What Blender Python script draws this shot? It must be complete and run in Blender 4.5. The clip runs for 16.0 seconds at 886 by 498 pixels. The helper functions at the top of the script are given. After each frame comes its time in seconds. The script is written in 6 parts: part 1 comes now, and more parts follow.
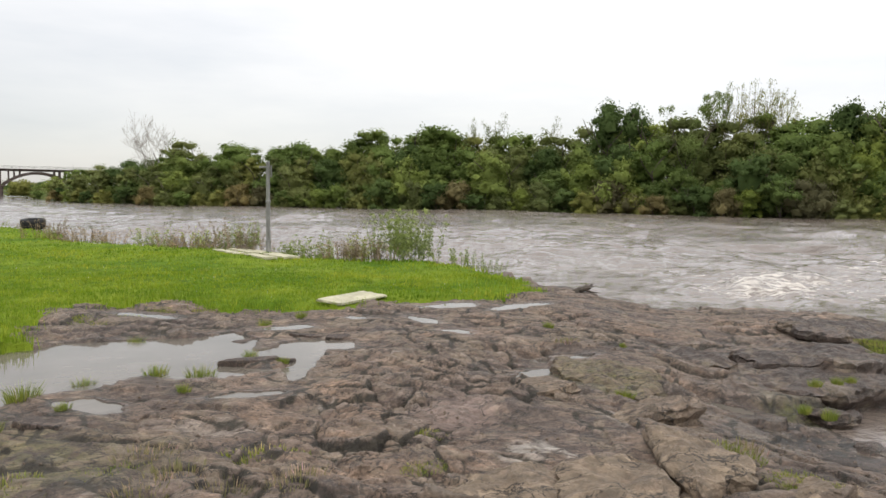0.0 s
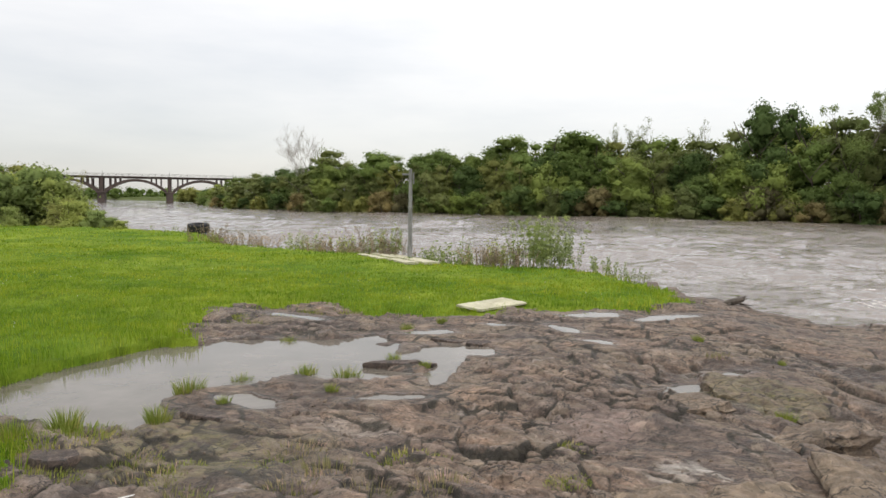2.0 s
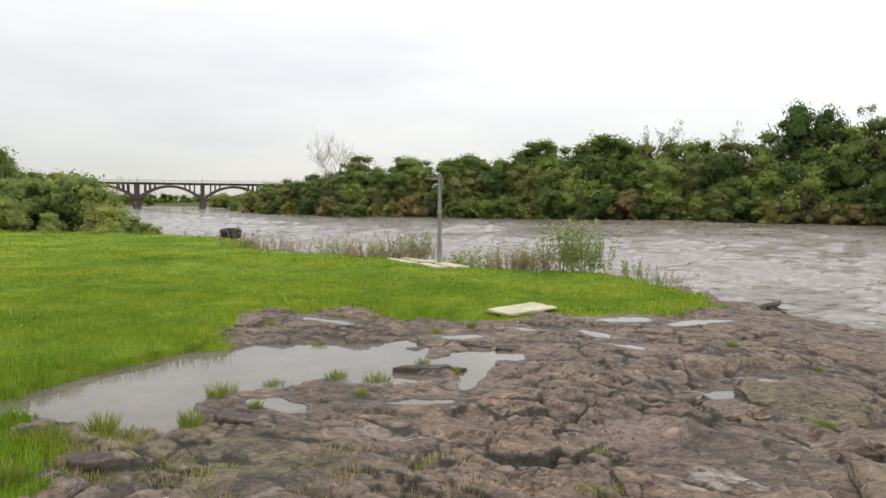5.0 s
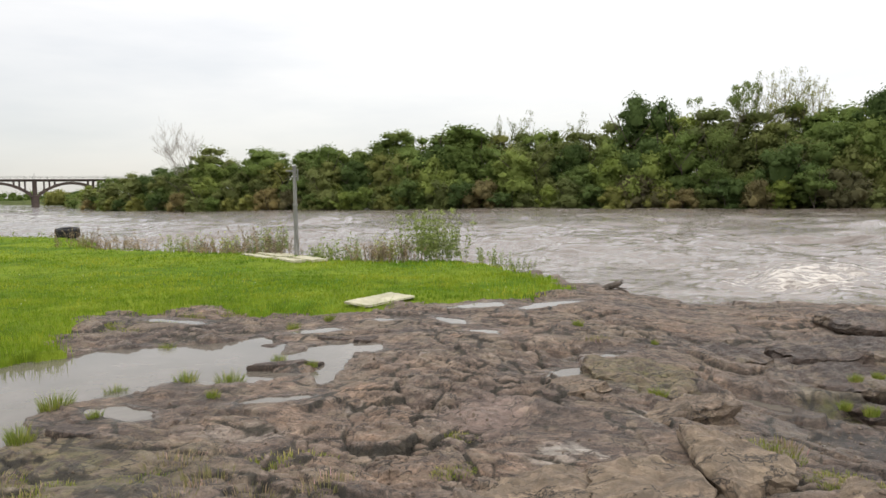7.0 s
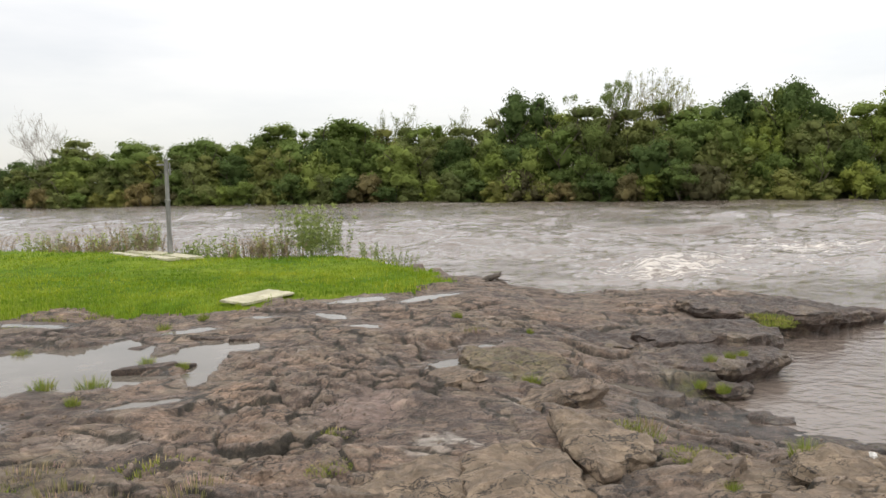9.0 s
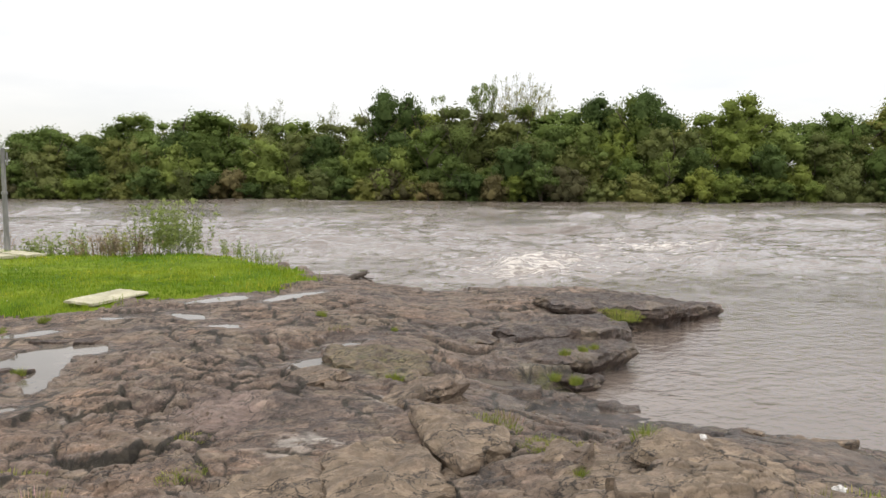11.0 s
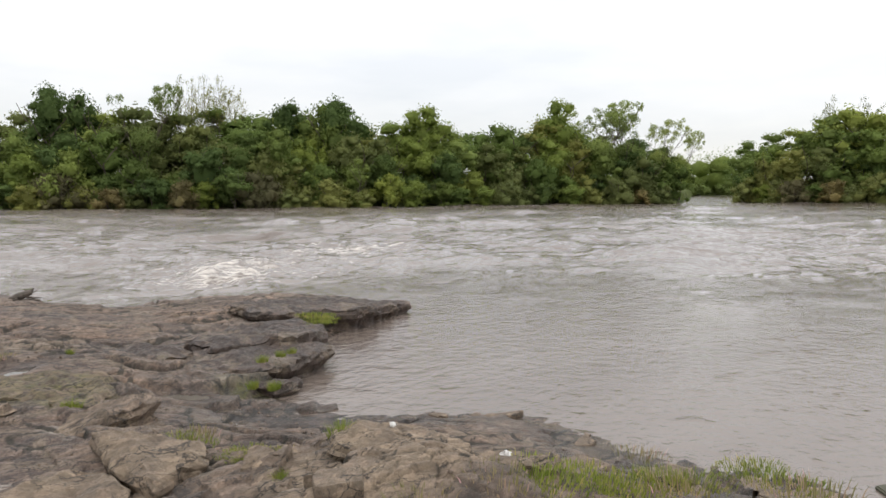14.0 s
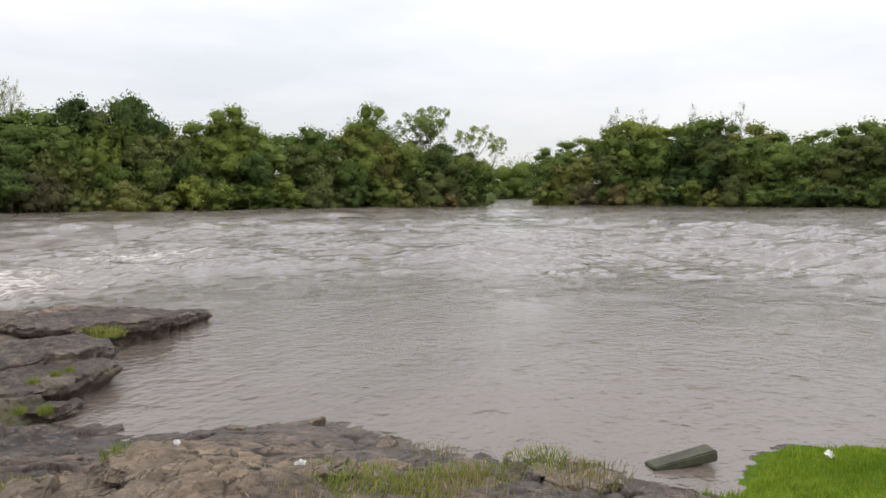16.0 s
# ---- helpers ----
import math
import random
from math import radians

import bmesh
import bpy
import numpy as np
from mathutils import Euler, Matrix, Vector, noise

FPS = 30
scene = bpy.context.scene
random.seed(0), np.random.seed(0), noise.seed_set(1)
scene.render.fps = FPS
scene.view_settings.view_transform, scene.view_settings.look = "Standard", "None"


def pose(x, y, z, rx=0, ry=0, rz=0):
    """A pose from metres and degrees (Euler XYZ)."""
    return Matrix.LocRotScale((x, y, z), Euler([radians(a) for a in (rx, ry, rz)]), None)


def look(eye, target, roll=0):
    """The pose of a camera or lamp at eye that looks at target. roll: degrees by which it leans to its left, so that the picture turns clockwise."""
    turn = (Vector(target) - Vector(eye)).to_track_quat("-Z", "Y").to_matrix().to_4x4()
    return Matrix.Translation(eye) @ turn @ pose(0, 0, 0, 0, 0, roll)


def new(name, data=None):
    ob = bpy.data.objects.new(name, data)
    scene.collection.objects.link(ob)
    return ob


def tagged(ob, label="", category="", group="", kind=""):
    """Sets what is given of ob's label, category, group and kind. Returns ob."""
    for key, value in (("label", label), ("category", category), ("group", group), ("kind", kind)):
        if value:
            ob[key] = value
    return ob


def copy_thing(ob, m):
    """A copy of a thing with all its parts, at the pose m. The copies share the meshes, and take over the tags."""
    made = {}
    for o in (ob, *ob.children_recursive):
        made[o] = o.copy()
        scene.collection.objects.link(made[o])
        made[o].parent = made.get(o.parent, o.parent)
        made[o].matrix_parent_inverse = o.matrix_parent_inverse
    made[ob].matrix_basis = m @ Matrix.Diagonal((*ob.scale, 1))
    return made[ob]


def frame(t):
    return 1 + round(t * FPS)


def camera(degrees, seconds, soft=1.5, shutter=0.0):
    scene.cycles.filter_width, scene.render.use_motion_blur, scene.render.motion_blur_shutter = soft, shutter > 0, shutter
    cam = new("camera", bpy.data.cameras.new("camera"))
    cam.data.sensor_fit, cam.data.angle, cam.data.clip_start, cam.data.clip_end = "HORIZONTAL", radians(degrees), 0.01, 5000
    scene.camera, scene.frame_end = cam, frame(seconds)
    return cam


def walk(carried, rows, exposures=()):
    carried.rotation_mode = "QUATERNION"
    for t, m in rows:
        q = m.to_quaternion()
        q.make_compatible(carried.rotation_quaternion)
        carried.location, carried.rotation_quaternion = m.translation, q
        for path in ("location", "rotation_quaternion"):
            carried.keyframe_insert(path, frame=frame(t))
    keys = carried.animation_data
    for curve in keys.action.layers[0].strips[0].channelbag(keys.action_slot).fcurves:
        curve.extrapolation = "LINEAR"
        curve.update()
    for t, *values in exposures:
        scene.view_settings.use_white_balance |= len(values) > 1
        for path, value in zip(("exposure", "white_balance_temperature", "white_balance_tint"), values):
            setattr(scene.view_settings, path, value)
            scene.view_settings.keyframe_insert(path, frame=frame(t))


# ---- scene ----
cam = camera(62.2, 16.0)
PATH = [
    (0, (0.364, 0.015, 1.592), (0.366, 2.009, 1.446), 0.7),
    (0.5, (0.363, 0.028, 1.583), (0.3, 2.022, 1.449), -0.3),
    (1, (0.353, 0.03, 1.59), (0.218, 2.021, 1.458), -0.2),
    (1.5, (0.352, 0.053, 1.594), (0.125, 2.035, 1.463), 0.1),
    (2, (0.315, 0.059, 1.593), (-0.054, 2.02, 1.46), 0.7),
    (2.5, (0.256, 0.07, 1.602), (-0.23, 2.005, 1.461), 0.6),
    (3, (0.21, 0.077, 1.609), (-0.404, 1.975, 1.473), 0.1),
    (5.5, (0.338, 0.056, 1.592), (-0.018, 2.02, 1.468), 0.0),
    (6, (0.35, 0.083, 1.587), (0.097, 2.062, 1.452), -0.6),
    (6.5, (0.368, 0.079, 1.596), (0.204, 2.067, 1.453), -0.8),
    (7, (0.386, 0.075, 1.596), (0.311, 2.068, 1.448), -0.8),
    (7.5, (0.409, 0.082, 1.595), (0.409, 2.076, 1.442), -1.0),
    (8, (0.429, 0.085, 1.591), (0.503, 2.078, 1.435), -1.0),
    (8.5, (0.448, 0.082, 1.59), (0.603, 2.07, 1.427), -1.1),
    (11, (0.504, 0.062, 1.587), (1.086, 1.967, 1.412), 0.1),
    (11.5, (0.5, 0.046, 1.583), (1.205, 1.909, 1.406), -0.0),
    (12, (0.492, 0.019, 1.588), (1.353, 1.816, 1.413), -0.0),
    (12.5, (0.495, 0.005, 1.595), (1.479, 1.738, 1.425), -0.2),
    (13, (0.498, -0.01, 1.598), (1.599, 1.652, 1.436), -0.2),
    (13.5, (0.497, -0.018, 1.593), (1.694, 1.577, 1.434), -0.2),
    (14, (0.497, -0.03, 1.589), (1.788, 1.489, 1.429), -0.2),
    (14.5, (0.498, -0.042, 1.588), (1.872, 1.402, 1.425), -0.0),
    (15, (0.508, -0.054, 1.587), (1.97, 1.301, 1.422), -0.3),
    (15.5, (0.563, -0.081, 1.593), (2.112, 1.174, 1.433), -0.5),
    (16, (0.614, -0.088, 1.585), (2.245, 1.06, 1.432), -0.1),
]
EXPOSURES = [(0.0, 0.0, 6750, 11), (5.5, 0.02, 6800, 11), (8.5, 0.04, 6850, 11), (11.0, 0.08, 6850, 12), (12.5, 0.14, 6850, 12), (13.5, 0.06, 6700, 11), (14.5, -0.1, 6650, 11), (15.5, -0.08, 6600, 12), (16.0, -0.17, 6600, 12)]
walk(cam, [(t, look(eye, target, roll)) for t, eye, target, roll in PATH], EXPOSURES)

# ---- world and light: an overcast day ----
world = bpy.data.worlds.new("overcast")
scene.world = world
world.use_nodes = True
wt = world.node_tree
wt.nodes.clear()


def node(tree, kind, **settings):
    n = tree.nodes.new(kind)
    for key, value in settings.items():
        n.inputs[key].default_value = value
    return n


sky = wt.nodes.new("ShaderNodeTexSky")
sky.sky_type = "NISHITA"
sky.sun_disc = False
sky.sun_elevation, sky.sun_rotation = radians(55), radians(150)
sky_bg = node(wt, "ShaderNodeBackground", Strength=0.03)
wt.links.new(sky.outputs[0], sky_bg.inputs[0])
cloud_at = wt.nodes.new("ShaderNodeTexCoord")
cloud_map = wt.nodes.new("ShaderNodeMapping")
cloud_map.inputs["Scale"].default_value = (1.0, 1.0, 4.5)
wt.links.new(cloud_at.outputs["Generated"], cloud_map.inputs[0])
cloud_noise = node(wt, "ShaderNodeTexNoise", Scale=2.2, Detail=5.0, Roughness=0.55)
wt.links.new(cloud_map.outputs[0], cloud_noise.inputs[0])
cloud_ramp = wt.nodes.new("ShaderNodeValToRGB")
cloud_ramp.color_ramp.elements[0].position, cloud_ramp.color_ramp.elements[0].color = 0.30, (0.80, 0.825, 0.855, 1)
cloud_ramp.color_ramp.elements[1].position, cloud_ramp.color_ramp.elements[1].color = 0.60, (0.98, 0.98, 0.98, 1)
wt.links.new(cloud_noise.outputs[0], cloud_ramp.inputs[0])
cloud_bg = node(wt, "ShaderNodeBackground", Strength=0.87)
# an overcast sky is brighter towards the zenith
apart_xyz = wt.nodes.new("ShaderNodeSeparateXYZ")
wt.links.new(cloud_at.outputs["Generated"], apart_xyz.inputs[0])
zenith = wt.nodes.new("ShaderNodeMapRange")
for key, value in (("From Min", 0.0), ("From Max", 1.0), ("To Min", 0.71), ("To Max", 2.4)):
    zenith.inputs[key].default_value = value
wt.links.new(apart_xyz.outputs[2], zenith.inputs["Value"])
# the cloud is thinner towards the downstream side
side = wt.nodes.new("ShaderNodeVectorMath")
side.operation = "DOT_PRODUCT"
side.inputs[1].default_value = (0.94, 0.34, 0.0)
wt.links.new(cloud_at.outputs["Generated"], side.inputs[0])
thin = wt.nodes.new("ShaderNodeMapRange")
for key, value in (("From Min", -0.3), ("From Max", 1.0), ("To Min", 0.93), ("To Max", 1.25)):
    thin.inputs[key].default_value = value
wt.links.new(side.outputs["Value"], thin.inputs["Value"])
strength = node(wt, "ShaderNodeMath")
strength.operation = "MULTIPLY"
wt.links.new(zenith.outputs[0], strength.inputs[0])
wt.links.new(thin.outputs[0], strength.inputs[1])
lit = wt.nodes.new("ShaderNodeVectorMath")
lit.operation = "SCALE"
wt.links.new(cloud_ramp.outputs[0], lit.inputs[0])
wt.links.new(strength.outputs[0], lit.inputs["Scale"])
wt.links.new(lit.outputs[0], cloud_bg.inputs[0])
both = wt.nodes.new("ShaderNodeAddShader")
wt.links.new(sky_bg.outputs[0], both.inputs[0])
wt.links.new(cloud_bg.outputs[0], both.inputs[1])
wout = wt.nodes.new("ShaderNodeOutputWorld")
wt.links.new(both.outputs[0], wout.inputs[0])

sun = new("sun", bpy.data.lights.new("sun", "SUN"))
sun.data.energy, sun.data.angle, sun.data.color = 0.6, radians(25), (1.0, 0.97, 0.92)
sun.matrix_world = look((0, 0, 60), (24, 41, -7))


# ---- materials ----
def material(name, rough=0.8, metal=0.0, spec=0.5):
    m = bpy.data.materials.new(name)
    m.use_nodes = True
    b = m.node_tree.nodes["Principled BSDF"]
    b.inputs["Roughness"].default_value = rough
    b.inputs["Metallic"].default_value = metal
    b.inputs["Specular IOR Level"].default_value = spec
    return m, m.node_tree, b


def coords(t, scale=(1, 1, 1), turn=0.0):
    at = t.nodes.new("ShaderNodeTexCoord")
    mp = t.nodes.new("ShaderNodeMapping")
    mp.inputs["Scale"].default_value = scale
    mp.inputs["Rotation"].default_value = (0, 0, radians(turn))
    t.links.new(at.outputs["Object"], mp.inputs[0])
    return mp.outputs[0]


def noise_tex(t, at, scale, detail=5.0, rough=0.6, distort=0.0):
    n = node(t, "ShaderNodeTexNoise", Scale=scale, Detail=detail, Roughness=rough, Distortion=distort)
    t.links.new(at, n.inputs[0])
    return n.outputs[0]


def ramp(t, value, *stops):
    r = t.nodes.new("ShaderNodeValToRGB")
    while len(r.color_ramp.elements) < len(stops):
        r.color_ramp.elements.new(0.5)
    for e, (p, c) in zip(r.color_ramp.elements, stops):
        e.position = p
        e.color = (*c, 1) if len(c) == 3 else c
    t.links.new(value, r.inputs[0])
    return r.outputs[0]


def mix(t, fac, a, b, blend="MIX"):
    n = t.nodes.new("ShaderNodeMix")
    n.data_type, n.blend_type = "RGBA", blend
    for socket, value in ((0, fac), (6, a), (7, b)):
        if isinstance(value, (int, float)):
            n.inputs[socket].default_value = value
        elif isinstance(value, tuple):
            n.inputs[socket].default_value = (*value, 1)
        else:
            t.links.new(value, n.inputs[socket])
    return n.outputs[2]


def bump(t, b, height, strength=0.5, distance=0.02):
    n = node(t, "ShaderNodeBump", Strength=strength, Distance=distance)
    t.links.new(height, n.inputs["Height"])
    t.links.new(n.outputs[0], b.inputs["Normal"])
    return n


def grey(v):
    return (v, v, v)


def rock_material():
    m, t, b = material("basalt", 0.72)
    at = coords(t)
    big = noise_tex(t, at, 0.6, 5, 0.6, 0.4)
    mid = noise_tex(t, at, 2.3, 7, 0.68, 0.5)
    small = noise_tex(t, at, 9.0, 7, 0.7, 0.3)
    fine = noise_tex(t, at, 42, 6, 0.75)
    base = ramp(t, mid, (0.34, (0.082, 0.060, 0.047)), (0.5, (0.138, 0.102, 0.079)), (0.66, (0.197, 0.148, 0.113)))
    c = mix(t, 1.0, base, ramp(t, big, (0.36, (0.82, 0.82, 0.85)), (0.62, (1.14, 1.08, 1.02))), "MULTIPLY")
    c = mix(t, 1.0, c, ramp(t, small, (0.34, grey(0.5)), (0.5, grey(1.0)), (0.66, grey(1.36))), "MULTIPLY")
    c = mix(t, 1.0, c, ramp(t, fine, (0.36, grey(0.7)), (0.5, grey(1.0)), (0.64, grey(1.3))), "MULTIPLY")

    def field(name):
        a = t.nodes.new("ShaderNodeAttribute")
        a.attribute_name = name
        return a.outputs["Fac"]

    def both_of(a, b2):
        n = node(t, "ShaderNodeMath")
        n.operation = "MULTIPLY"
        t.links.new(a, n.inputs[0])
        if isinstance(b2, float):
            n.inputs[1].default_value = b2
        else:
            t.links.new(b2, n.inputs[1])
        return n.outputs[0]

    # each plate has its own shade
    c = mix(t, 1.0, c, ramp(t, field("tone"), (0.25, (0.66, 0.66, 0.69)), (0.5, grey(1.0)), (0.75, (1.34, 1.27, 1.18))), "MULTIPLY")
    # dry tan crust in ragged patches
    crust = noise_tex(t, at, 1.5, 8, 0.74, 0.8)
    c = mix(t, ramp(t, crust, (0.51, grey(0)), (0.57, grey(0.75))), c, mix(t, small, (0.128, 0.098, 0.070), (0.270, 0.212, 0.153)))
    moss = noise_tex(t, at, 1.1, 7, 0.72, 0.3)
    c = mix(t, ramp(t, moss, (0.61, grey(0)), (0.7, grey(0.5))), c, mix(t, small, (0.06, 0.062, 0.022), (0.125, 0.125, 0.042)))
    c = mix(t, both_of(field("moss"), ramp(t, small, (0.4, grey(0)), (0.55, grey(0.9)))), c, mix(t, fine, (0.07, 0.075, 0.02), (0.15, 0.15, 0.045)))
    c = mix(t, both_of(field("red"), 0.7), c, mix(t, small, (0.165, 0.118, 0.103), (0.245, 0.178, 0.152)))
    # pale dried silt where puddles stood
    silt = noise_tex(t, coords(t, (1.0, 1.6, 1), 40), 1.7, 6, 0.62, 0.4)
    c = mix(t, ramp(t, silt, (0.64, grey(0)), (0.7, grey(0.6))), c, (0.30, 0.265, 0.23))
    c = mix(t, both_of(field("pale"), ramp(t, small, (0.42, grey(0)), (0.52, grey(0.9)))), c, (0.36, 0.325, 0.285))
    c = mix(t, both_of(field("tan"), ramp(t, mid, (0.3, grey(0.35)), (0.55, grey(0.95)))), c, mix(t, small, (0.150, 0.112, 0.076), (0.330, 0.253, 0.175)))
    # worn, paler shoulders
    rub = both_of(ramp(t, field("worn"), (0.55, grey(0)), (0.95, grey(1))), ramp(t, small, (0.4, grey(0.1)), (0.6, grey(0.7))))
    c = mix(t, rub, c, mix(t, fine, (0.155, 0.125, 0.104), (0.26, 0.212, 0.174)))
    # dark soil and damp in the joints, and painted shade under scarps and risers
    c = mix(t, ramp(t, field("crack_shade"), (0.25, grey(0)), (0.6, grey(0.93))), c, mix(t, small, (0.020, 0.017, 0.014), (0.05, 0.043, 0.028)))
    # hairline cracks, broken off and on
    warp = t.nodes.new("ShaderNodeVectorMath")
    warp.operation = "MULTIPLY_ADD"
    wander = node(t, "ShaderNodeTexNoise", Scale=2.6, Detail=6.0, Roughness=0.65)
    t.links.new(at, wander.inputs[0])
    t.links.new(wander.outputs["Color"], warp.inputs[0])
    warp.inputs[1].default_value = (0.7, 0.7, 0.3)
    t.links.new(coords(t, (1.0, 1.7, 1.7), 22), warp.inputs[2])
    for size, low, high, seat in ((2.6, 0.008, 0.026, 1.7), (6.5, 0.014, 0.038, 2.9)):
        hair = node(t, "ShaderNodeTexVoronoi", Scale=size, Randomness=1.0)
        hair.feature = "DISTANCE_TO_EDGE"
        t.links.new(warp.outputs[0], hair.inputs["Vector"])
        gate = both_of(ramp(t, hair.outputs["Distance"], (low, grey(1)), (high, grey(0))), ramp(t, noise_tex(t, at, seat, 4, 0.6), (0.46, grey(0)), (0.53, grey(0.9))))
        c = mix(t, gate, c, (0.03, 0.025, 0.021))
    # angular chips, each a little lighter or darker and higher or lower
    facets = []
    for size, low, high in ((4.2, 0.86, 1.15), (10.0, 0.74, 1.26), (24.0, 0.8, 1.2)):
        chip = node(t, "ShaderNodeTexVoronoi", Scale=size, Randomness=1.0)
        t.links.new(warp.outputs[0], chip.inputs["Vector"])
        one = node(t, "ShaderNodeSeparateColor")
        t.links.new(chip.outputs["Color"], one.inputs[0])
        facets.append(one.outputs[0])
        c = mix(t, 1.0, c, ramp(t, one.outputs[0], (0.0, grey(low)), (1.0, grey(high))), "MULTIPLY")
    wet = field("wet")
    c = mix(t, wet, c, mix(t, 1.0, c, (0.62, 0.61, 0.6), "MULTIPLY"))
    t.links.new(c, b.inputs["Base Color"])
    r = mix(t, wet, ramp(t, mid, (0.3, grey(0.6)), (0.6, grey(0.85))), (0.24, 0.24, 0.24))
    t.links.new(r, b.inputs["Roughness"])
    n1 = node(t, "ShaderNodeBump", Strength=0.7, Distance=0.035)
    t.links.new(noise_tex(t, coords(t, (0.9, 1.3, 1.6), 22), 5.5, 9, 0.66, 0.25), n1.inputs["Height"])
    n2 = bump(t, b, noise_tex(t, at, 30, 7, 0.75), 0.9, 0.022)
    under = n1
    for height_, deep in zip(facets, (0.03, 0.026, 0.010)):
        n3 = node(t, "ShaderNodeBump", Strength=0.9, Distance=deep)
        t.links.new(height_, n3.inputs["Height"])
        t.links.new(under.outputs[0], n3.inputs["Normal"])
        under = n3
    t.links.new(under.outputs[0], n2.inputs["Normal"])
    return m


def soil_material():
    m, t, b = material("turf", 0.95, spec=0.1)
    at = coords(t)
    big = noise_tex(t, at, 0.35, 4, 0.6)
    mid = noise_tex(t, at, 3.5, 6, 0.65)
    c = ramp(t, mid, (0.3, (0.076, 0.128, 0.007)), (0.5, (0.128, 0.210, 0.012)), (0.7, (0.183, 0.278, 0.02)))
    c = mix(t, 1.0, c, ramp(t, big, (0.38, (0.6, 0.72, 0.8)), (0.62, (1.4, 1.16, 1.8))), "MULTIPLY")
    t.links.new(c, b.inputs["Base Color"])
    bump(t, b, noise_tex(t, at, 30, 5, 0.7), 0.9, 0.05)
    return m


def far_soil_material():
    m, t, b = material("bank_soil", 0.95, spec=0.1)
    at = coords(t)
    c = ramp(t, noise_tex(t, at, 0.25, 6, 0.65), (0.35, (0.04, 0.05, 0.018)), (0.6, (0.09, 0.115, 0.03)), (0.7, (0.10, 0.07, 0.04)))
    t.links.new(c, b.inputs["Base Color"])
    bump(t, b, noise_tex(t, at, 2, 5, 0.7), 0.9, 0.3)
    return m


def blade_material(name, low, high):
    m, t, b = material(name, 0.6, spec=0.25)
    g = t.nodes.new("ShaderNodeNewGeometry")
    big = noise_tex(t, coords(t), 0.5, 6, 0.68)
    c = ramp(t, g.outputs["Random Per Island"], (0.0, low), (0.75, high), (1.0, (high[0] * 1.5, high[1] * 1.12, high[2] * 2.2)))
    c = mix(t, 1.0, c, ramp(t, big, (0.38, (0.55, 0.68, 0.8)), (0.5, (1.0, 0.98, 1.1)), (0.62, (1.5, 1.2, 2.0))), "MULTIPLY")
    t.links.new(c, b.inputs["Base Color"])
    tr = t.nodes.new("ShaderNodeBsdfTranslucent")
    t.links.new(c, tr.inputs[0])
    mx = node(t, "ShaderNodeMixShader", Fac=0.35)
    t.links.new(b.outputs[0], mx.inputs[1])
    t.links.new(tr.outputs[0], mx.inputs[2])
    t.links.new(mx.outputs[0], t.nodes["Material Output"].inputs[0])
    return m


def leaf_material(name, low, high):
    m, t, b = material(name, 0.75, spec=0.1)
    g = t.nodes.new("ShaderNodeNewGeometry")
    o = t.nodes.new("ShaderNodeObjectInfo")
    c = ramp(t, g.outputs["Random Per Island"], (0.0, low), (1.0, high))
    c = mix(t, 1.0, c, ramp(t, o.outputs["Random"], (0.0, (0.66, 0.70, 0.70)), (0.5, (0.97, 0.98, 1.0)), (1.0, (1.36, 1.22, 1.0))), "MULTIPLY")
    patch = noise_tex(t, coords(t), 0.5, 3, 0.6)
    c = mix(t, 1.0, c, ramp(t, patch, (0.35, (0.98, 1.0, 1.02)), (0.65, (1.28, 1.26, 1.2))), "MULTIPLY")
    t.links.new(c, b.inputs["Base Color"])
    tr = t.nodes.new("ShaderNodeBsdfTranslucent")
    t.links.new(c, tr.inputs[0])
    mx = node(t, "ShaderNodeMixShader", Fac=0.45)
    t.links.new(b.outputs[0], mx.inputs[1])
    t.links.new(tr.outputs[0], mx.inputs[2])
    t.links.new(mx.outputs[0], t.nodes["Material Output"].inputs[0])
    return m


def plain_material(name, low, high, scale=8.0, rough=0.8, metal=0.0, bumps=0.4, distance=0.01, stretch=(1, 1, 1)):
    m, t, b = material(name, rough, metal)
    at = coords(t, stretch)
    a = noise_tex(t, at, scale, 6, 0.65)
    c = ramp(t, a, (0.3, low), (0.7, high))
    stain = noise_tex(t, at, scale * 0.17, 5, 0.7)
    c = mix(t, 1.0, c, ramp(t, stain, (0.35, grey(0.72)), (0.6, grey(1.08))), "MULTIPLY")
    t.links.new(c, b.inputs["Base Color"])
    bump(t, b, a, bumps, distance)
    return m


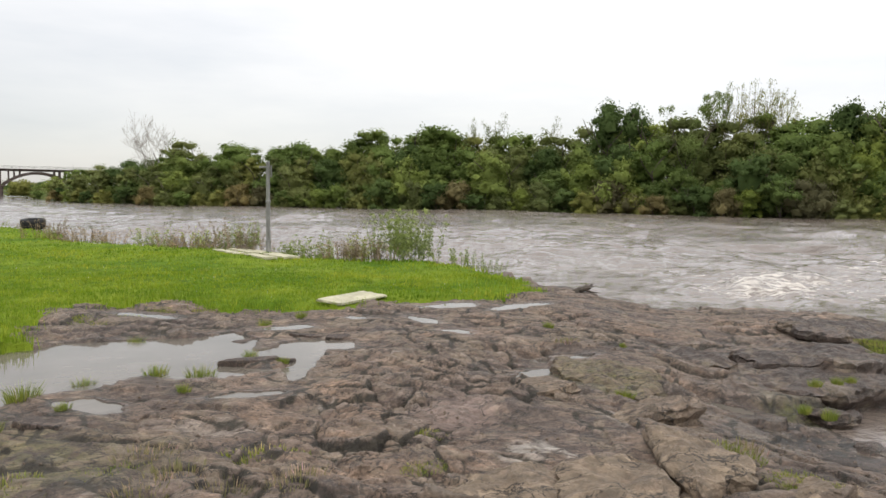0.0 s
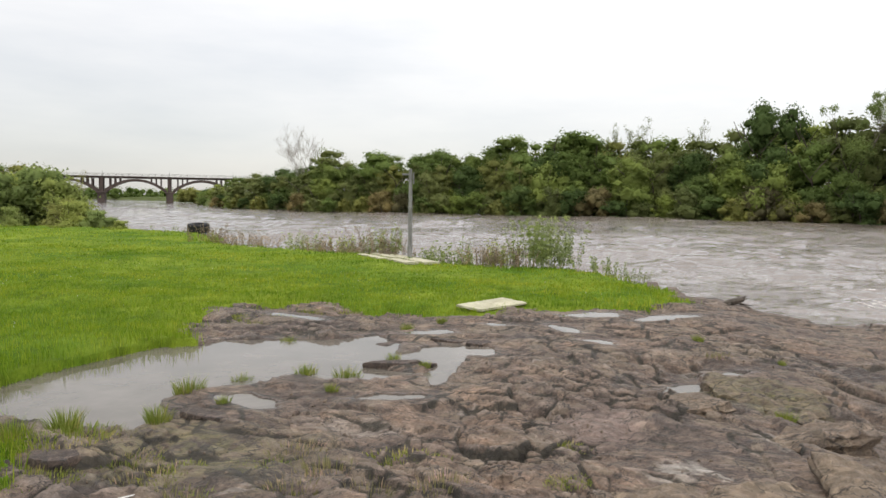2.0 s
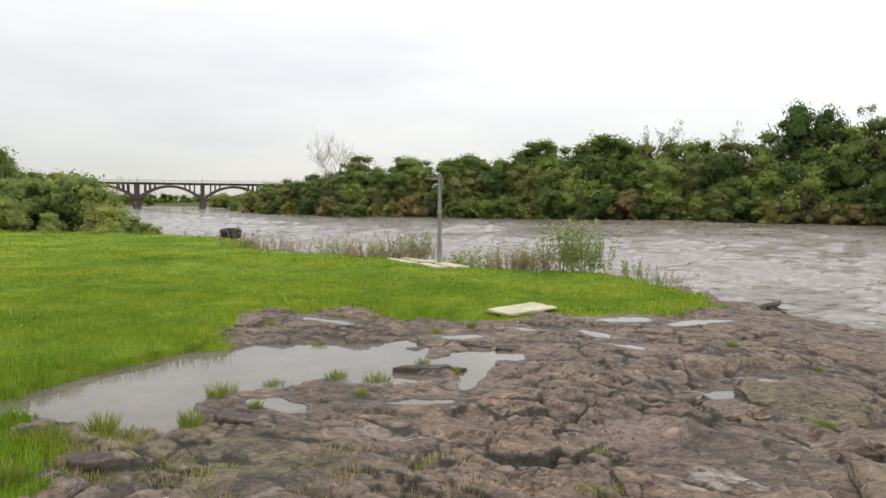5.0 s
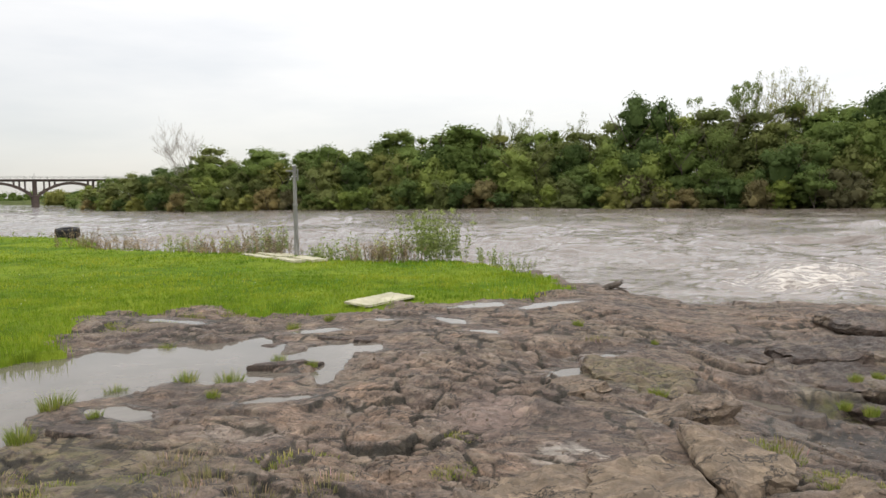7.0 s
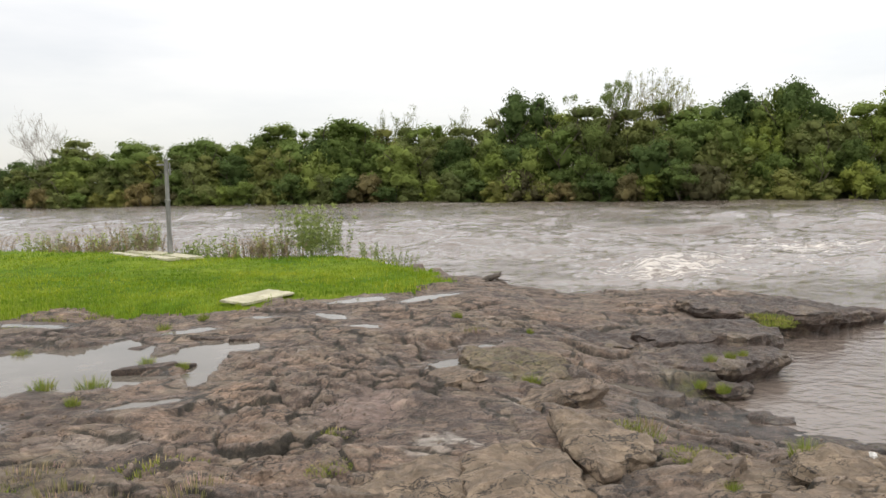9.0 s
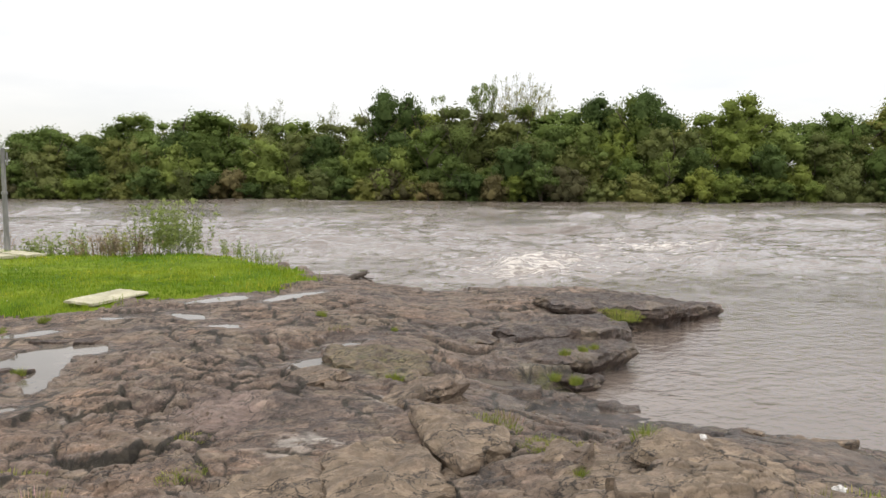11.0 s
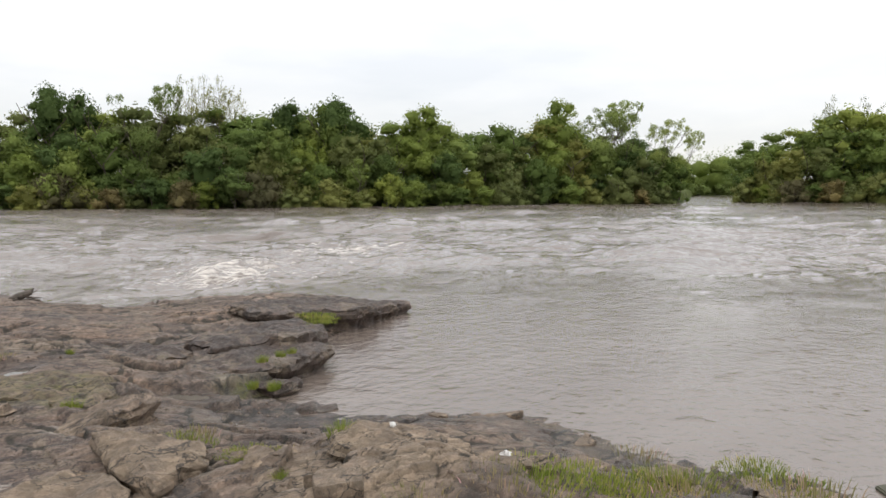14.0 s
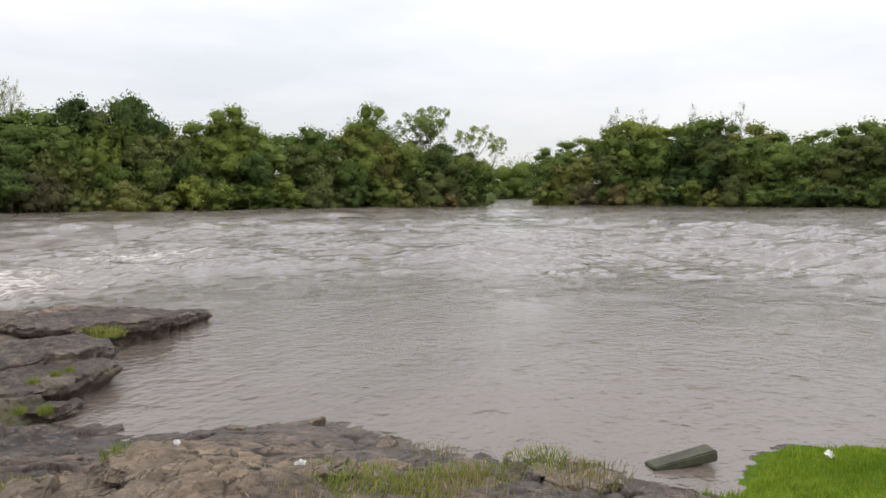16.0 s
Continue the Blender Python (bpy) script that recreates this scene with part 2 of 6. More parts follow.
def river_material():
    m, t, b = material("silty_water", 0.04)
    b.inputs["IOR"].default_value = 1.33
    b.inputs["Specular IOR Level"].default_value = 1.0
    at = coords(t)
    silt = noise_tex(t, coords(t, (0.05, 0.16, 1), -20), 1.0, 4, 0.6, 0.8)
    c = ramp(t, silt, (0.35, (0.118, 0.093, 0.077)), (0.65, (0.162, 0.133, 0.113)))
    foam = t.nodes.new("ShaderNodeAttribute")
    foam.attribute_name = "foam"
    curd = noise_tex(t, coords(t, (0.55, 1.7, 1), 28), 1.9, 9, 0.78, 1.4)
    add = t.nodes.new("ShaderNodeMath")
    add.operation = "MULTIPLY_ADD"
    t.links.new(curd, add.inputs[0])
    add.inputs[1].default_value = 1.0
    t.links.new(foam.outputs["Fac"], add.inputs[2])
    mask = ramp(t, add.outputs[0], (0.65, grey(0)), (0.8, grey(1)))
    c = mix(t, mask, c, (0.66, 0.62, 0.565))
    t.links.new(c, b.inputs["Base Color"])
    t.links.new(mix(t, mask, grey(0.04), grey(0.75)), b.inputs["Roughness"])
    rapid = t.nodes.new("ShaderNodeAttribute")
    rapid.attribute_name = "rapid"

    def chop(scale, stretch, turn, distance, under=None, detail=4, rough=0.55, sparse=None, even=False):
        """Wavelets that grow with the speed of the stream."""
        h = noise_tex(t, coords(t, stretch, turn), scale, detail, rough, 0.0)
        if sparse:
            h = ramp(t, h, (sparse, grey(0)), (sparse + 0.14, grey(1)))
        if even is False:
            n = node(t, "ShaderNodeMath")
            n.operation = "MULTIPLY"
            t.links.new(h, n.inputs[0])
            t.links.new(rapid.outputs["Fac"], n.inputs[1])
            h = n.outputs[0]
        b2 = node(t, "ShaderNodeBump", Strength=1.0, Distance=distance)
        t.links.new(h, b2.inputs["Height"])
        if under:
            t.links.new(under.outputs[0], b2.inputs["Normal"])
        return b2

    n0 = chop(0.34, (0.8, 1.2, 1), -12, 0.4, detail=5)
    n0 = chop(1.7, (1.0, 1.2, 1), -8, 0.15, n0)
    # sparse single wavelets on the quiet water
    n0 = chop(2.3, (1.0, 1.1, 1), 30, 0.015, n0, 4, 0.6, 0.6, True)
    n0 = chop(3.6, (1.0, 1.2, 1), 20, 0.07, n0)
    n1 = chop(5.0, (1.0, 1.2, 1), -8, 0.02, n0, even=True)
    w2 = noise_tex(t, coords(t, (1.0, 1.2, 1), -8), 9.0, 4, 0.6, 0.1)
    n2 = node(t, "ShaderNodeBump", Strength=1.0, Distance=0.012)
    t.links.new(w2, n2.inputs["Height"])
    t.links.new(n1.outputs[0], n2.inputs["Normal"])
    t.links.new(n2.outputs[0], b.inputs["Normal"])
    return m


def pool_material():
    m, t, b = material("still_water", 0.03)
    b.inputs["IOR"].default_value = 1.33
    c = ramp(t, noise_tex(t, coords(t), 0.9, 5, 0.65), (0.35, (0.10, 0.088, 0.07)), (0.7, (0.17, 0.15, 0.13)))
    t.links.new(c, b.inputs["Base Color"])
    bump(t, b, noise_tex(t, coords(t), 6, 3, 0.5), 0.06, 0.01)
    return m


ROCK, TURF, BANK = rock_material(), soil_material(), far_soil_material()
RIVER, POOL = river_material(), pool_material()
BLADE = blade_material("grass_blade", (0.130, 0.206, 0.009), (0.222, 0.335, 0.016))
TUFT_BLADE = blade_material("tuft_blade", (0.14, 0.185, 0.022), (0.27, 0.325, 0.05))
BLADE_DRY = blade_material("dry_blade", (0.17, 0.17, 0.05), (0.34, 0.30, 0.12))
LEAF_LIGHT = leaf_material("leaf_light", (0.190, 0.242, 0.066), (0.232, 0.29, 0.082))
LEAF_MID = leaf_material("leaf_mid", (0.138, 0.192, 0.052), (0.18, 0.24, 0.066))
LEAF_OLIVE = leaf_material("leaf_olive", (0.168, 0.192, 0.066), (0.205, 0.232, 0.082))
LEAF_DARK = leaf_material("leaf_dark", (0.094, 0.140, 0.045), (0.122, 0.174, 0.056))
LEAF_BROWN = leaf_material("leaf_brown", (0.165, 0.150, 0.076), (0.2, 0.18, 0.092))
LEAF_FRESH = leaf_material("leaf_fresh", (0.215, 0.27, 0.085), (0.27, 0.33, 0.105))
LEAF_REED = leaf_material("leaf_reed", (0.19, 0.235, 0.07), (0.33, 0.385, 0.13))
LEAF_STRAW = leaf_material("leaf_straw", (0.21, 0.16, 0.10), (0.37, 0.295, 0.20))
BARK = plain_material("bark", (0.07, 0.055, 0.042), (0.17, 0.14, 0.11), 9, 0.9, bumps=0.8, stretch=(1, 1, 0.25))
BARK_PALE = plain_material("pale_bark", (0.27, 0.25, 0.22), (0.44, 0.41, 0.37), 9, 0.9, bumps=0.6, stretch=(1, 1, 0.25))
CONCRETE = plain_material("pale_concrete", (0.35, 0.33, 0.22), (0.5, 0.47, 0.34), 14, 0.85)
BRIDGE = plain_material("weathered_concrete", (0.058, 0.042, 0.038), (0.11, 0.082, 0.07), 0.9, 0.9, distance=0.05)
STONE = plain_material("tan_basalt", (0.09, 0.067, 0.052), (0.235, 0.178, 0.132), 11, 0.85, bumps=0.9, distance=0.03)
RUBBER = plain_material("rubber", (0.006, 0.006, 0.007), (0.015, 0.015, 0.016), 20, 0.75)
POST = plain_material("weathered_post", (0.14, 0.138, 0.135), (0.29, 0.285, 0.275), 18, 0.7, stretch=(1, 1, 0.2))
WOOD = plain_material("driftwood", (0.035, 0.028, 0.022), (0.11, 0.09, 0.07), 12, 0.85, stretch=(1, 1, 0.3))
MOSSY = plain_material("mossy_board", (0.035, 0.036, 0.022), (0.085, 0.083, 0.05), 10, 0.7)
LITTER = plain_material("white_litter", (0.68, 0.67, 0.64), (0.82, 0.81, 0.79), 20, 0.5)


# ---- shape helpers ----
def part(name, bm, mat, parent=None, label="", smooth=False):
    me = bpy.data.meshes.new(name)
    bm.to_mesh(me)
    bm.free()
    me.materials.append(mat)
    if smooth:
        me.shade_smooth()
    ob = new(name, me)
    if parent is not None:
        ob.parent = parent
    if label:
        ob["label"] = label
    return ob


def soup(name, verts, faces, mat, parent=None, label="", smooth=False):
    """One mesh from arrays: verts (n, 3) and faces (m, 3 or 4)."""
    me = bpy.data.meshes.new(name)
    verts, faces = np.asarray(verts, np.float32), np.asarray(faces, np.int32)
    k = faces.shape[1]
    me.vertices.add(len(verts))
    me.vertices.foreach_set("co", verts.ravel())
    me.loops.add(faces.size)
    me.loops.foreach_set("vertex_index", faces.ravel())
    me.polygons.add(len(faces))
    me.polygons.foreach_set("loop_start", np.arange(len(faces), dtype=np.int32) * k)
    me.update(calc_edges=True)
    me.materials.append(mat)
    if smooth:
        me.shade_smooth()
    ob = new(name, me)
    if parent is not None:
        ob.parent = parent
    if label:
        ob["label"] = label
    return ob


def box(bm, size, m=None, bevel=0.0, segments=1):
    made = bmesh.ops.create_cube(bm, size=1.0, matrix=(m or Matrix()) @ Matrix.Diagonal((*size, 1)))
    if bevel:
        edges = list({e for v in made["verts"] for e in v.link_edges})
        bmesh.ops.bevel(bm, geom=edges, offset=bevel, segments=segments, affect="EDGES")


def tube(bm, points, radii, sides=7):
    rings = []
    pts = [Vector(p) for p in points]
    for i, p in enumerate(pts):
        d = (pts[min(i + 1, len(pts) - 1)] - pts[max(i - 1, 0)]).normalized()
        a = d.orthogonal().normalized()
        b = d.cross(a)
        rings.append([bm.verts.new(p + radii[i] * (math.cos(k * math.tau / sides) * a + math.sin(k * math.tau / sides) * b)) for k in range(sides)])
    for r, s in zip(rings, rings[1:]):
        for k in range(sides):
            bm.faces.new((r[k], r[(k + 1) % sides], s[(k + 1) % sides], s[k]))
    bm.faces.new(rings[0][::-1])
    bm.faces.new(rings[-1])


def smooth01(v):
    v = np.clip(v, 0, 1)
    return v * v * (3 - 2 * v)


def lattice(ix, iy, seed):
    h = (ix.astype(np.int64) * 374761393 + iy.astype(np.int64) * 668265263 + seed * 1442695041) & 0xFFFFFFFF
    h = ((h ^ (h >> 13)) * 1274126177) & 0xFFFFFFFF
    return ((h ^ (h >> 16)) & 0xFFFF) / 65535.0


def vnoise(x, y, seed=0):
    ix, iy = np.floor(x), np.floor(y)
    fx, fy = smooth01(x - ix), smooth01(y - iy)
    a, b = lattice(ix, iy, seed), lattice(ix + 1, iy, seed)
    c, d = lattice(ix, iy + 1, seed), lattice(ix + 1, iy + 1, seed)
    return (a * (1 - fx) + b * fx) * (1 - fy) + (c * (1 - fx) + d * fx) * fy


def fbm(x, y, seed=0, octaves=4, gain=0.5):
    total, amp, norm = 0.0, 1.0, 0.0
    for k in range(octaves):
        total = total + amp * (vnoise(x * 2**k + 17.3 * k, y * 2**k - 9.1 * k, seed + k) - 0.5)
        norm += amp
        amp *= gain
    return 2 * total / norm


def cells(x, y, seed=0):
    """Irregular plates: the distance to the plate's edge, its own random number, and the place within it."""
    ix, iy = np.floor(x), np.floor(y)
    spots = []
    for a in (-1, 0, 1):
        for b in (-1, 0, 1):
            cx, cy = ix + a, iy + b
            spots.append((x - cx - 0.1 - 0.8 * lattice(cx, cy, seed), y - cy - 0.1 - 0.8 * lattice(cx, cy, seed + 7), lattice(cx, cy, seed + 13)))
    f1 = np.full(x.shape, 9.0)
    own, dx1, dy1 = np.zeros(x.shape), np.zeros(x.shape), np.zeros(x.shape)
    for dx, dy, r in spots:
        d = np.hypot(dx, dy)
        near = d < f1
        own, dx1, dy1, f1 = np.where(near, r, own), np.where(near, dx, dx1), np.where(near, dy, dy1), np.where(near, d, f1)
    edge = np.full(x.shape, 9.0)
    for dx, dy, r in spots:
        gap = np.hypot(dx - dx1, dy - dy1)
        e = np.where(gap > 1e-6, (dx * dx + dy * dy - f1 * f1) / (2 * gap + 1e-9), 9.0)
        edge = np.minimum(edge, e)
    return edge, own, dx1, dy1


def inside(x, y, poly):
    """Signed distance to a closed outline, positive inside."""
    px, py = np.array(poly, float).T
    best, odd = np.full(x.shape, 1e9), np.zeros(x.shape, bool)
    for i in range(len(px)):
        ax, ay, bx, by = px[i - 1], py[i - 1], px[i], py[i]
        ex, ey = bx - ax, by - ay
        k = np.clip(((x - ax) * ex + (y - ay) * ey) / (ex * ex + ey * ey + 1e-12), 0, 1)
        best = np.minimum(best, np.hypot(x - ax - k * ex, y - ay - k * ey))
        if by != ay:
            odd ^= ((ay > y) != (by > y)) & (x < (bx - ax) * (y - ay) / (by - ay) + ax)
    return np.where(odd, best, -best)


# ---- plan ----
WATER = -0.42
SHORE = [(-420, 330), (-190, 190), (-90, 95), (-45, 46), (-27, 30), (-19, 29.2), (-13.9, 28.0), (-11.4, 23.4), (-8.5, 21.6), (-6, 20.6), (-3, 18.8), (0.3, 17.8), (1.8, 15.6),
         (2.5, 13.9), (3.3, 13.3), (4.1, 12.5), (6.3, 12.0), (7.0, 11.7), (7.2, 11.1), (7.5, 10.4), (7.95, 9.6), (7.1, 9.15), (6.2, 8.9), (5.75, 8.4), (5.15, 7.5), (4.4, 7.05),
         (4.05, 6.6), (3.9, 6.2), (3.9, 5.7), (4.05, 5.4), (4.6, 5.1), (5.05, 4.7), (5.25, 4.0), (5.2, 3.2), (5.35, 2.4), (5.5, 1.6), (5.62, 1.15),
         (6.5, 1.05), (6.9, 0.8), (7.3, 0.2), (8.5, -2), (14, -12), (60, -80), (200, -400), (-420, -400)]
LAWN = [(-420, 328), (-190, 187), (-90, 93), (-45, 45), (-27, 29), (-19, 28.6), (-14.2, 27.4), (-11.7, 22.9), (-8.6, 21), (-6.2, 20), (-3.2, 18.2), (0, 17.2), (1.3, 15.2),
        (1.9, 13), (2.05, 11.95), (1.4, 11.5), (0.9, 11.25), (0.1, 10.95), (-0.5, 10.5), (-1.3, 9.85), (-2.05, 9.8), (-2.95, 10.1), (-3.9, 10.2), (-4.75, 9.8), (-4.5, 8.55),
        (-3.85, 7.6), (-3.8, 6.95), (-3.7, 6.05), (-3.92, 5.5), (-4.1, 5.05), (-4.2, 4.72), (-3.75, 4.4), (-3.25, 3.95), (-2.95, 3.4), (-2.8, 2.6), (-4.6, 0), (-14, -8), (-420, -300)]
SPIT = [(5.4, 1.15), (5.8, 1.2), (6.5, 1.15), (7.0, 0.85), (7.4, 0.2), (8.3, -2), (12, -9), (4, -9), (4.6, -2), (5.3, 0.4)]
POOL_EDGE = [(-4.5, 4.8), (-4.45, 5.9), (-4.15, 7.15), (-3.77, 7.35), (-3.6, 7.75), (-2.82, 7.93), (-2.48, 8.08), (-2.3, 8.23), (-2.06, 8.46), (-1.84, 8.19), (-1.66, 8.0), (-1.6, 7.45), (-1.45, 7.5),
             (-1.36, 7.86), (-0.98, 8.08), (-0.66, 8.02), (-0.58, 7.66), (-0.74, 7.5), (-0.81, 6.93), (-0.83, 6.54), (-0.9, 6.2), (-1.06, 6.6), (-1.3, 6.55), (-1.5, 6.33), (-1.55, 6.13), (-1.95, 6.26),
             (-2.21, 6.4), (-2.34, 6.27), (-2.45, 5.95), (-2.62, 5.72), (-2.87, 5.6), (-2.98, 5.3), (-2.7, 4.95), (-2.75, 4.6), (-3.3, 4.52), (-3.9, 4.55)]
POOL_Z = -0.03
# puddles: centre, half length, half width, turn in degrees
PUDDLES = [(-1.42, 8.55, 0.26, 0.15, 20), (-3.4, 9.25, 0.42, 0.13, -20), (-2.22, 5.3, 0.27, 0.13, -32), (-1.13, 5.66, 0.25, 0.07, 18), (0.52, 10.38, 0.42, 0.24, 20), (1.45, 10.35, 0.58, 0.17, 45),
           (0.13, 9.17, 0.35, 0.13, -52), (0.55, 8.48, 0.21, 0.13, -50), (1.28, 6.85, 0.22, 0.12, 40), (1.46, 7.36, 0.14, 0.08, 20), (1.87, 7.43, 0.15, 0.08, 20), (-0.68, 9.2, 0.17, 0.06, -10),
           (5.26, 9.33, 0.3, 0.13, -5), (2.8, 6.36, 0.22, 0.07, -45), (-3.0, 3.0, 0.3, 0.12, 10)]
# scarps in the rock: its line, and the depth by which the near side drops
SCARPS = [([(0.92, 7.94), (1.06, 7.47), (1.19, 6.83)], 0.08), ([(2.4, 7.9), (2.74, 7.31), (2.97, 7.03), (3.31, 7.2), (3.43, 6.75)], 0.12),
          ([(1.44, 7.92), (1.55, 7.49), (1.76, 7.69)], 0.12), ([(1.6, 9.33), (1.92, 9.57), (2.18, 9.81), (2.6, 9.95)], 0.09), ([(2.7, 8.9), (3.12, 8.56), (3.69, 8.95), (4.26, 9.12)], 0.1), ([(3.0, 9.9), (3.4, 9.45)], 0.08),
          ([(0.09, 5.85), (0.13, 5.72), (0.28, 5.78)], 0.13), ([(-0.95, 4.75), (-0.9, 4.4), (-0.84, 4.0)], 0.06), ([(-0.51, 4.87), (-0.32, 4.74), (-0.16, 4.75), (-0.08, 4.9)], 0.1), ([(-0.25, 9.4), (0.17, 7.56), (0.46, 6.84)], 0.05),
          ([(-0.86, 5.3), (-0.8, 5.82), (-0.6, 6.1)], 0.05), ([(-2.2, 4.75), (-1.7, 4.6), (-1.35, 4.8)], 0.035)]
SCARPS += [([(0.69, 4.49), (0.82, 4.48), (0.99, 4.43), (1.14, 4.28)], 0.04), ([(0.25, 5.09), (0.44, 5.21)], 0.04), ([(0.3, 4.83), (0.39, 4.94), (0.49, 4.91)], 0.05), ([(0.1, 6.9), (0.45, 6.5), (0.7, 6.25)], 0.045),
           ([(-0.4, 6.6), (-0.05, 6.3), (0.3, 6.15)], 0.04), ([(0.5, 7.5), (0.8, 7.1), (0.95, 6.7)], 0.045), ([(-1.6, 5.2), (-1.2, 5.05), (-0.95, 5.1)], 0.035), ([(-2.5, 4.4), (-2.1, 4.2), (-1.7, 4.25)], 0.03),
           ([(-1.4, 4.3), (-1.0, 4.15), (-0.7, 3.85)], 0.04), ([(1.9, 8.6), (2.3, 8.3), (2.5, 8.35)], 0.08), ([(3.9, 9.9), (4.6, 9.6), (5.0, 9.8)], 0.07)]
# far bank: azimuth in degrees from +y towards +x, and the waterline's distance
BANK_AZ = [-60, -40, -34, -30, -28.5, -26, -22, -18, -9, 0, 9, 20, 33, 46, 57, 58.6, 59.2, 62.2, 62.8, 66, 72, 78, 86, 100, 120, 150]
BANK_D = [520, 480, 430, 330, 168, 140, 121, 117, 108, 100, 95, 90, 89, 97, 106, 110, 230, 230, 128, 120, 116, 110, 108, 115, 140, 260]


def bank_distance(az):
    return np.interp(az, BANK_AZ, BANK_D)


def bumpy(x, y, cx, cy, r, p=1.0):
    return np.exp(-(((x - cx) ** 2 + ((y - cy) * p) ** 2) / (r * r)))


def puddle_one(x, y, puddle):
    """Positive inside one puddle, in metres or so."""
    cx, cy, a, b, turn = puddle
    c, s = math.cos(radians(turn)), math.sin(radians(turn))
    u, v = ((x - cx) * c + (y - cy) * s) / a, (-(x - cx) * s + (y - cy) * c) / b
    return (1 - np.hypot(u, v)) * math.sqrt(a * b) + 0.17 * fbm(x * 4, y * 6, 71, 4, 0.6)


def puddle_field(x, y):
    best = np.full(x.shape, -9.0)
    for puddle in PUDDLES:
        best = np.maximum(best, puddle_one(x, y, puddle))
    return best


def scarps(x, y):
    """How far the rock drops on the viewer's side of the scarps, and the line of painted shade at their feet."""
    drop, foot_shade = np.zeros(x.shape), np.zeros(x.shape)
    for line, depth in SCARPS:
        best, side, along = np.full(x.shape, 1e9), np.zeros(x.shape), np.zeros(x.shape)
        for n, ((ax, ay), (bx, by)) in enumerate(zip(line, line[1:])):
            ex, ey = bx - ax, by - ay
            k = np.clip(((x - ax) * ex + (y - ay) * ey) / (ex * ex + ey * ey), 0, 1)
            d = np.hypot(x - ax - k * ex, y - ay - k * ey)
            turned = ((x - ax) * ey - (y - ay) * ex) / math.hypot(ex, ey) * (1 if (ay * ex - ax * ey) > 0 else -1)
            side = np.where(d < best, turned, side)
            along = np.where(d < best, (n + k) / (len(line) - 1), along)
            best = np.minimum(best, d)
        ends = smooth01(np.minimum(along, 1 - along) / 0.3)
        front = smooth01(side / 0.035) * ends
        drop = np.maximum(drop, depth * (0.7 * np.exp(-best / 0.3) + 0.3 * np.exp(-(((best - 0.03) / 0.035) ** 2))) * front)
        foot_shade = np.maximum(foot_shade, np.exp(-(((best - 0.025) / 0.03) ** 2)) * front)
    return drop, foot_shade


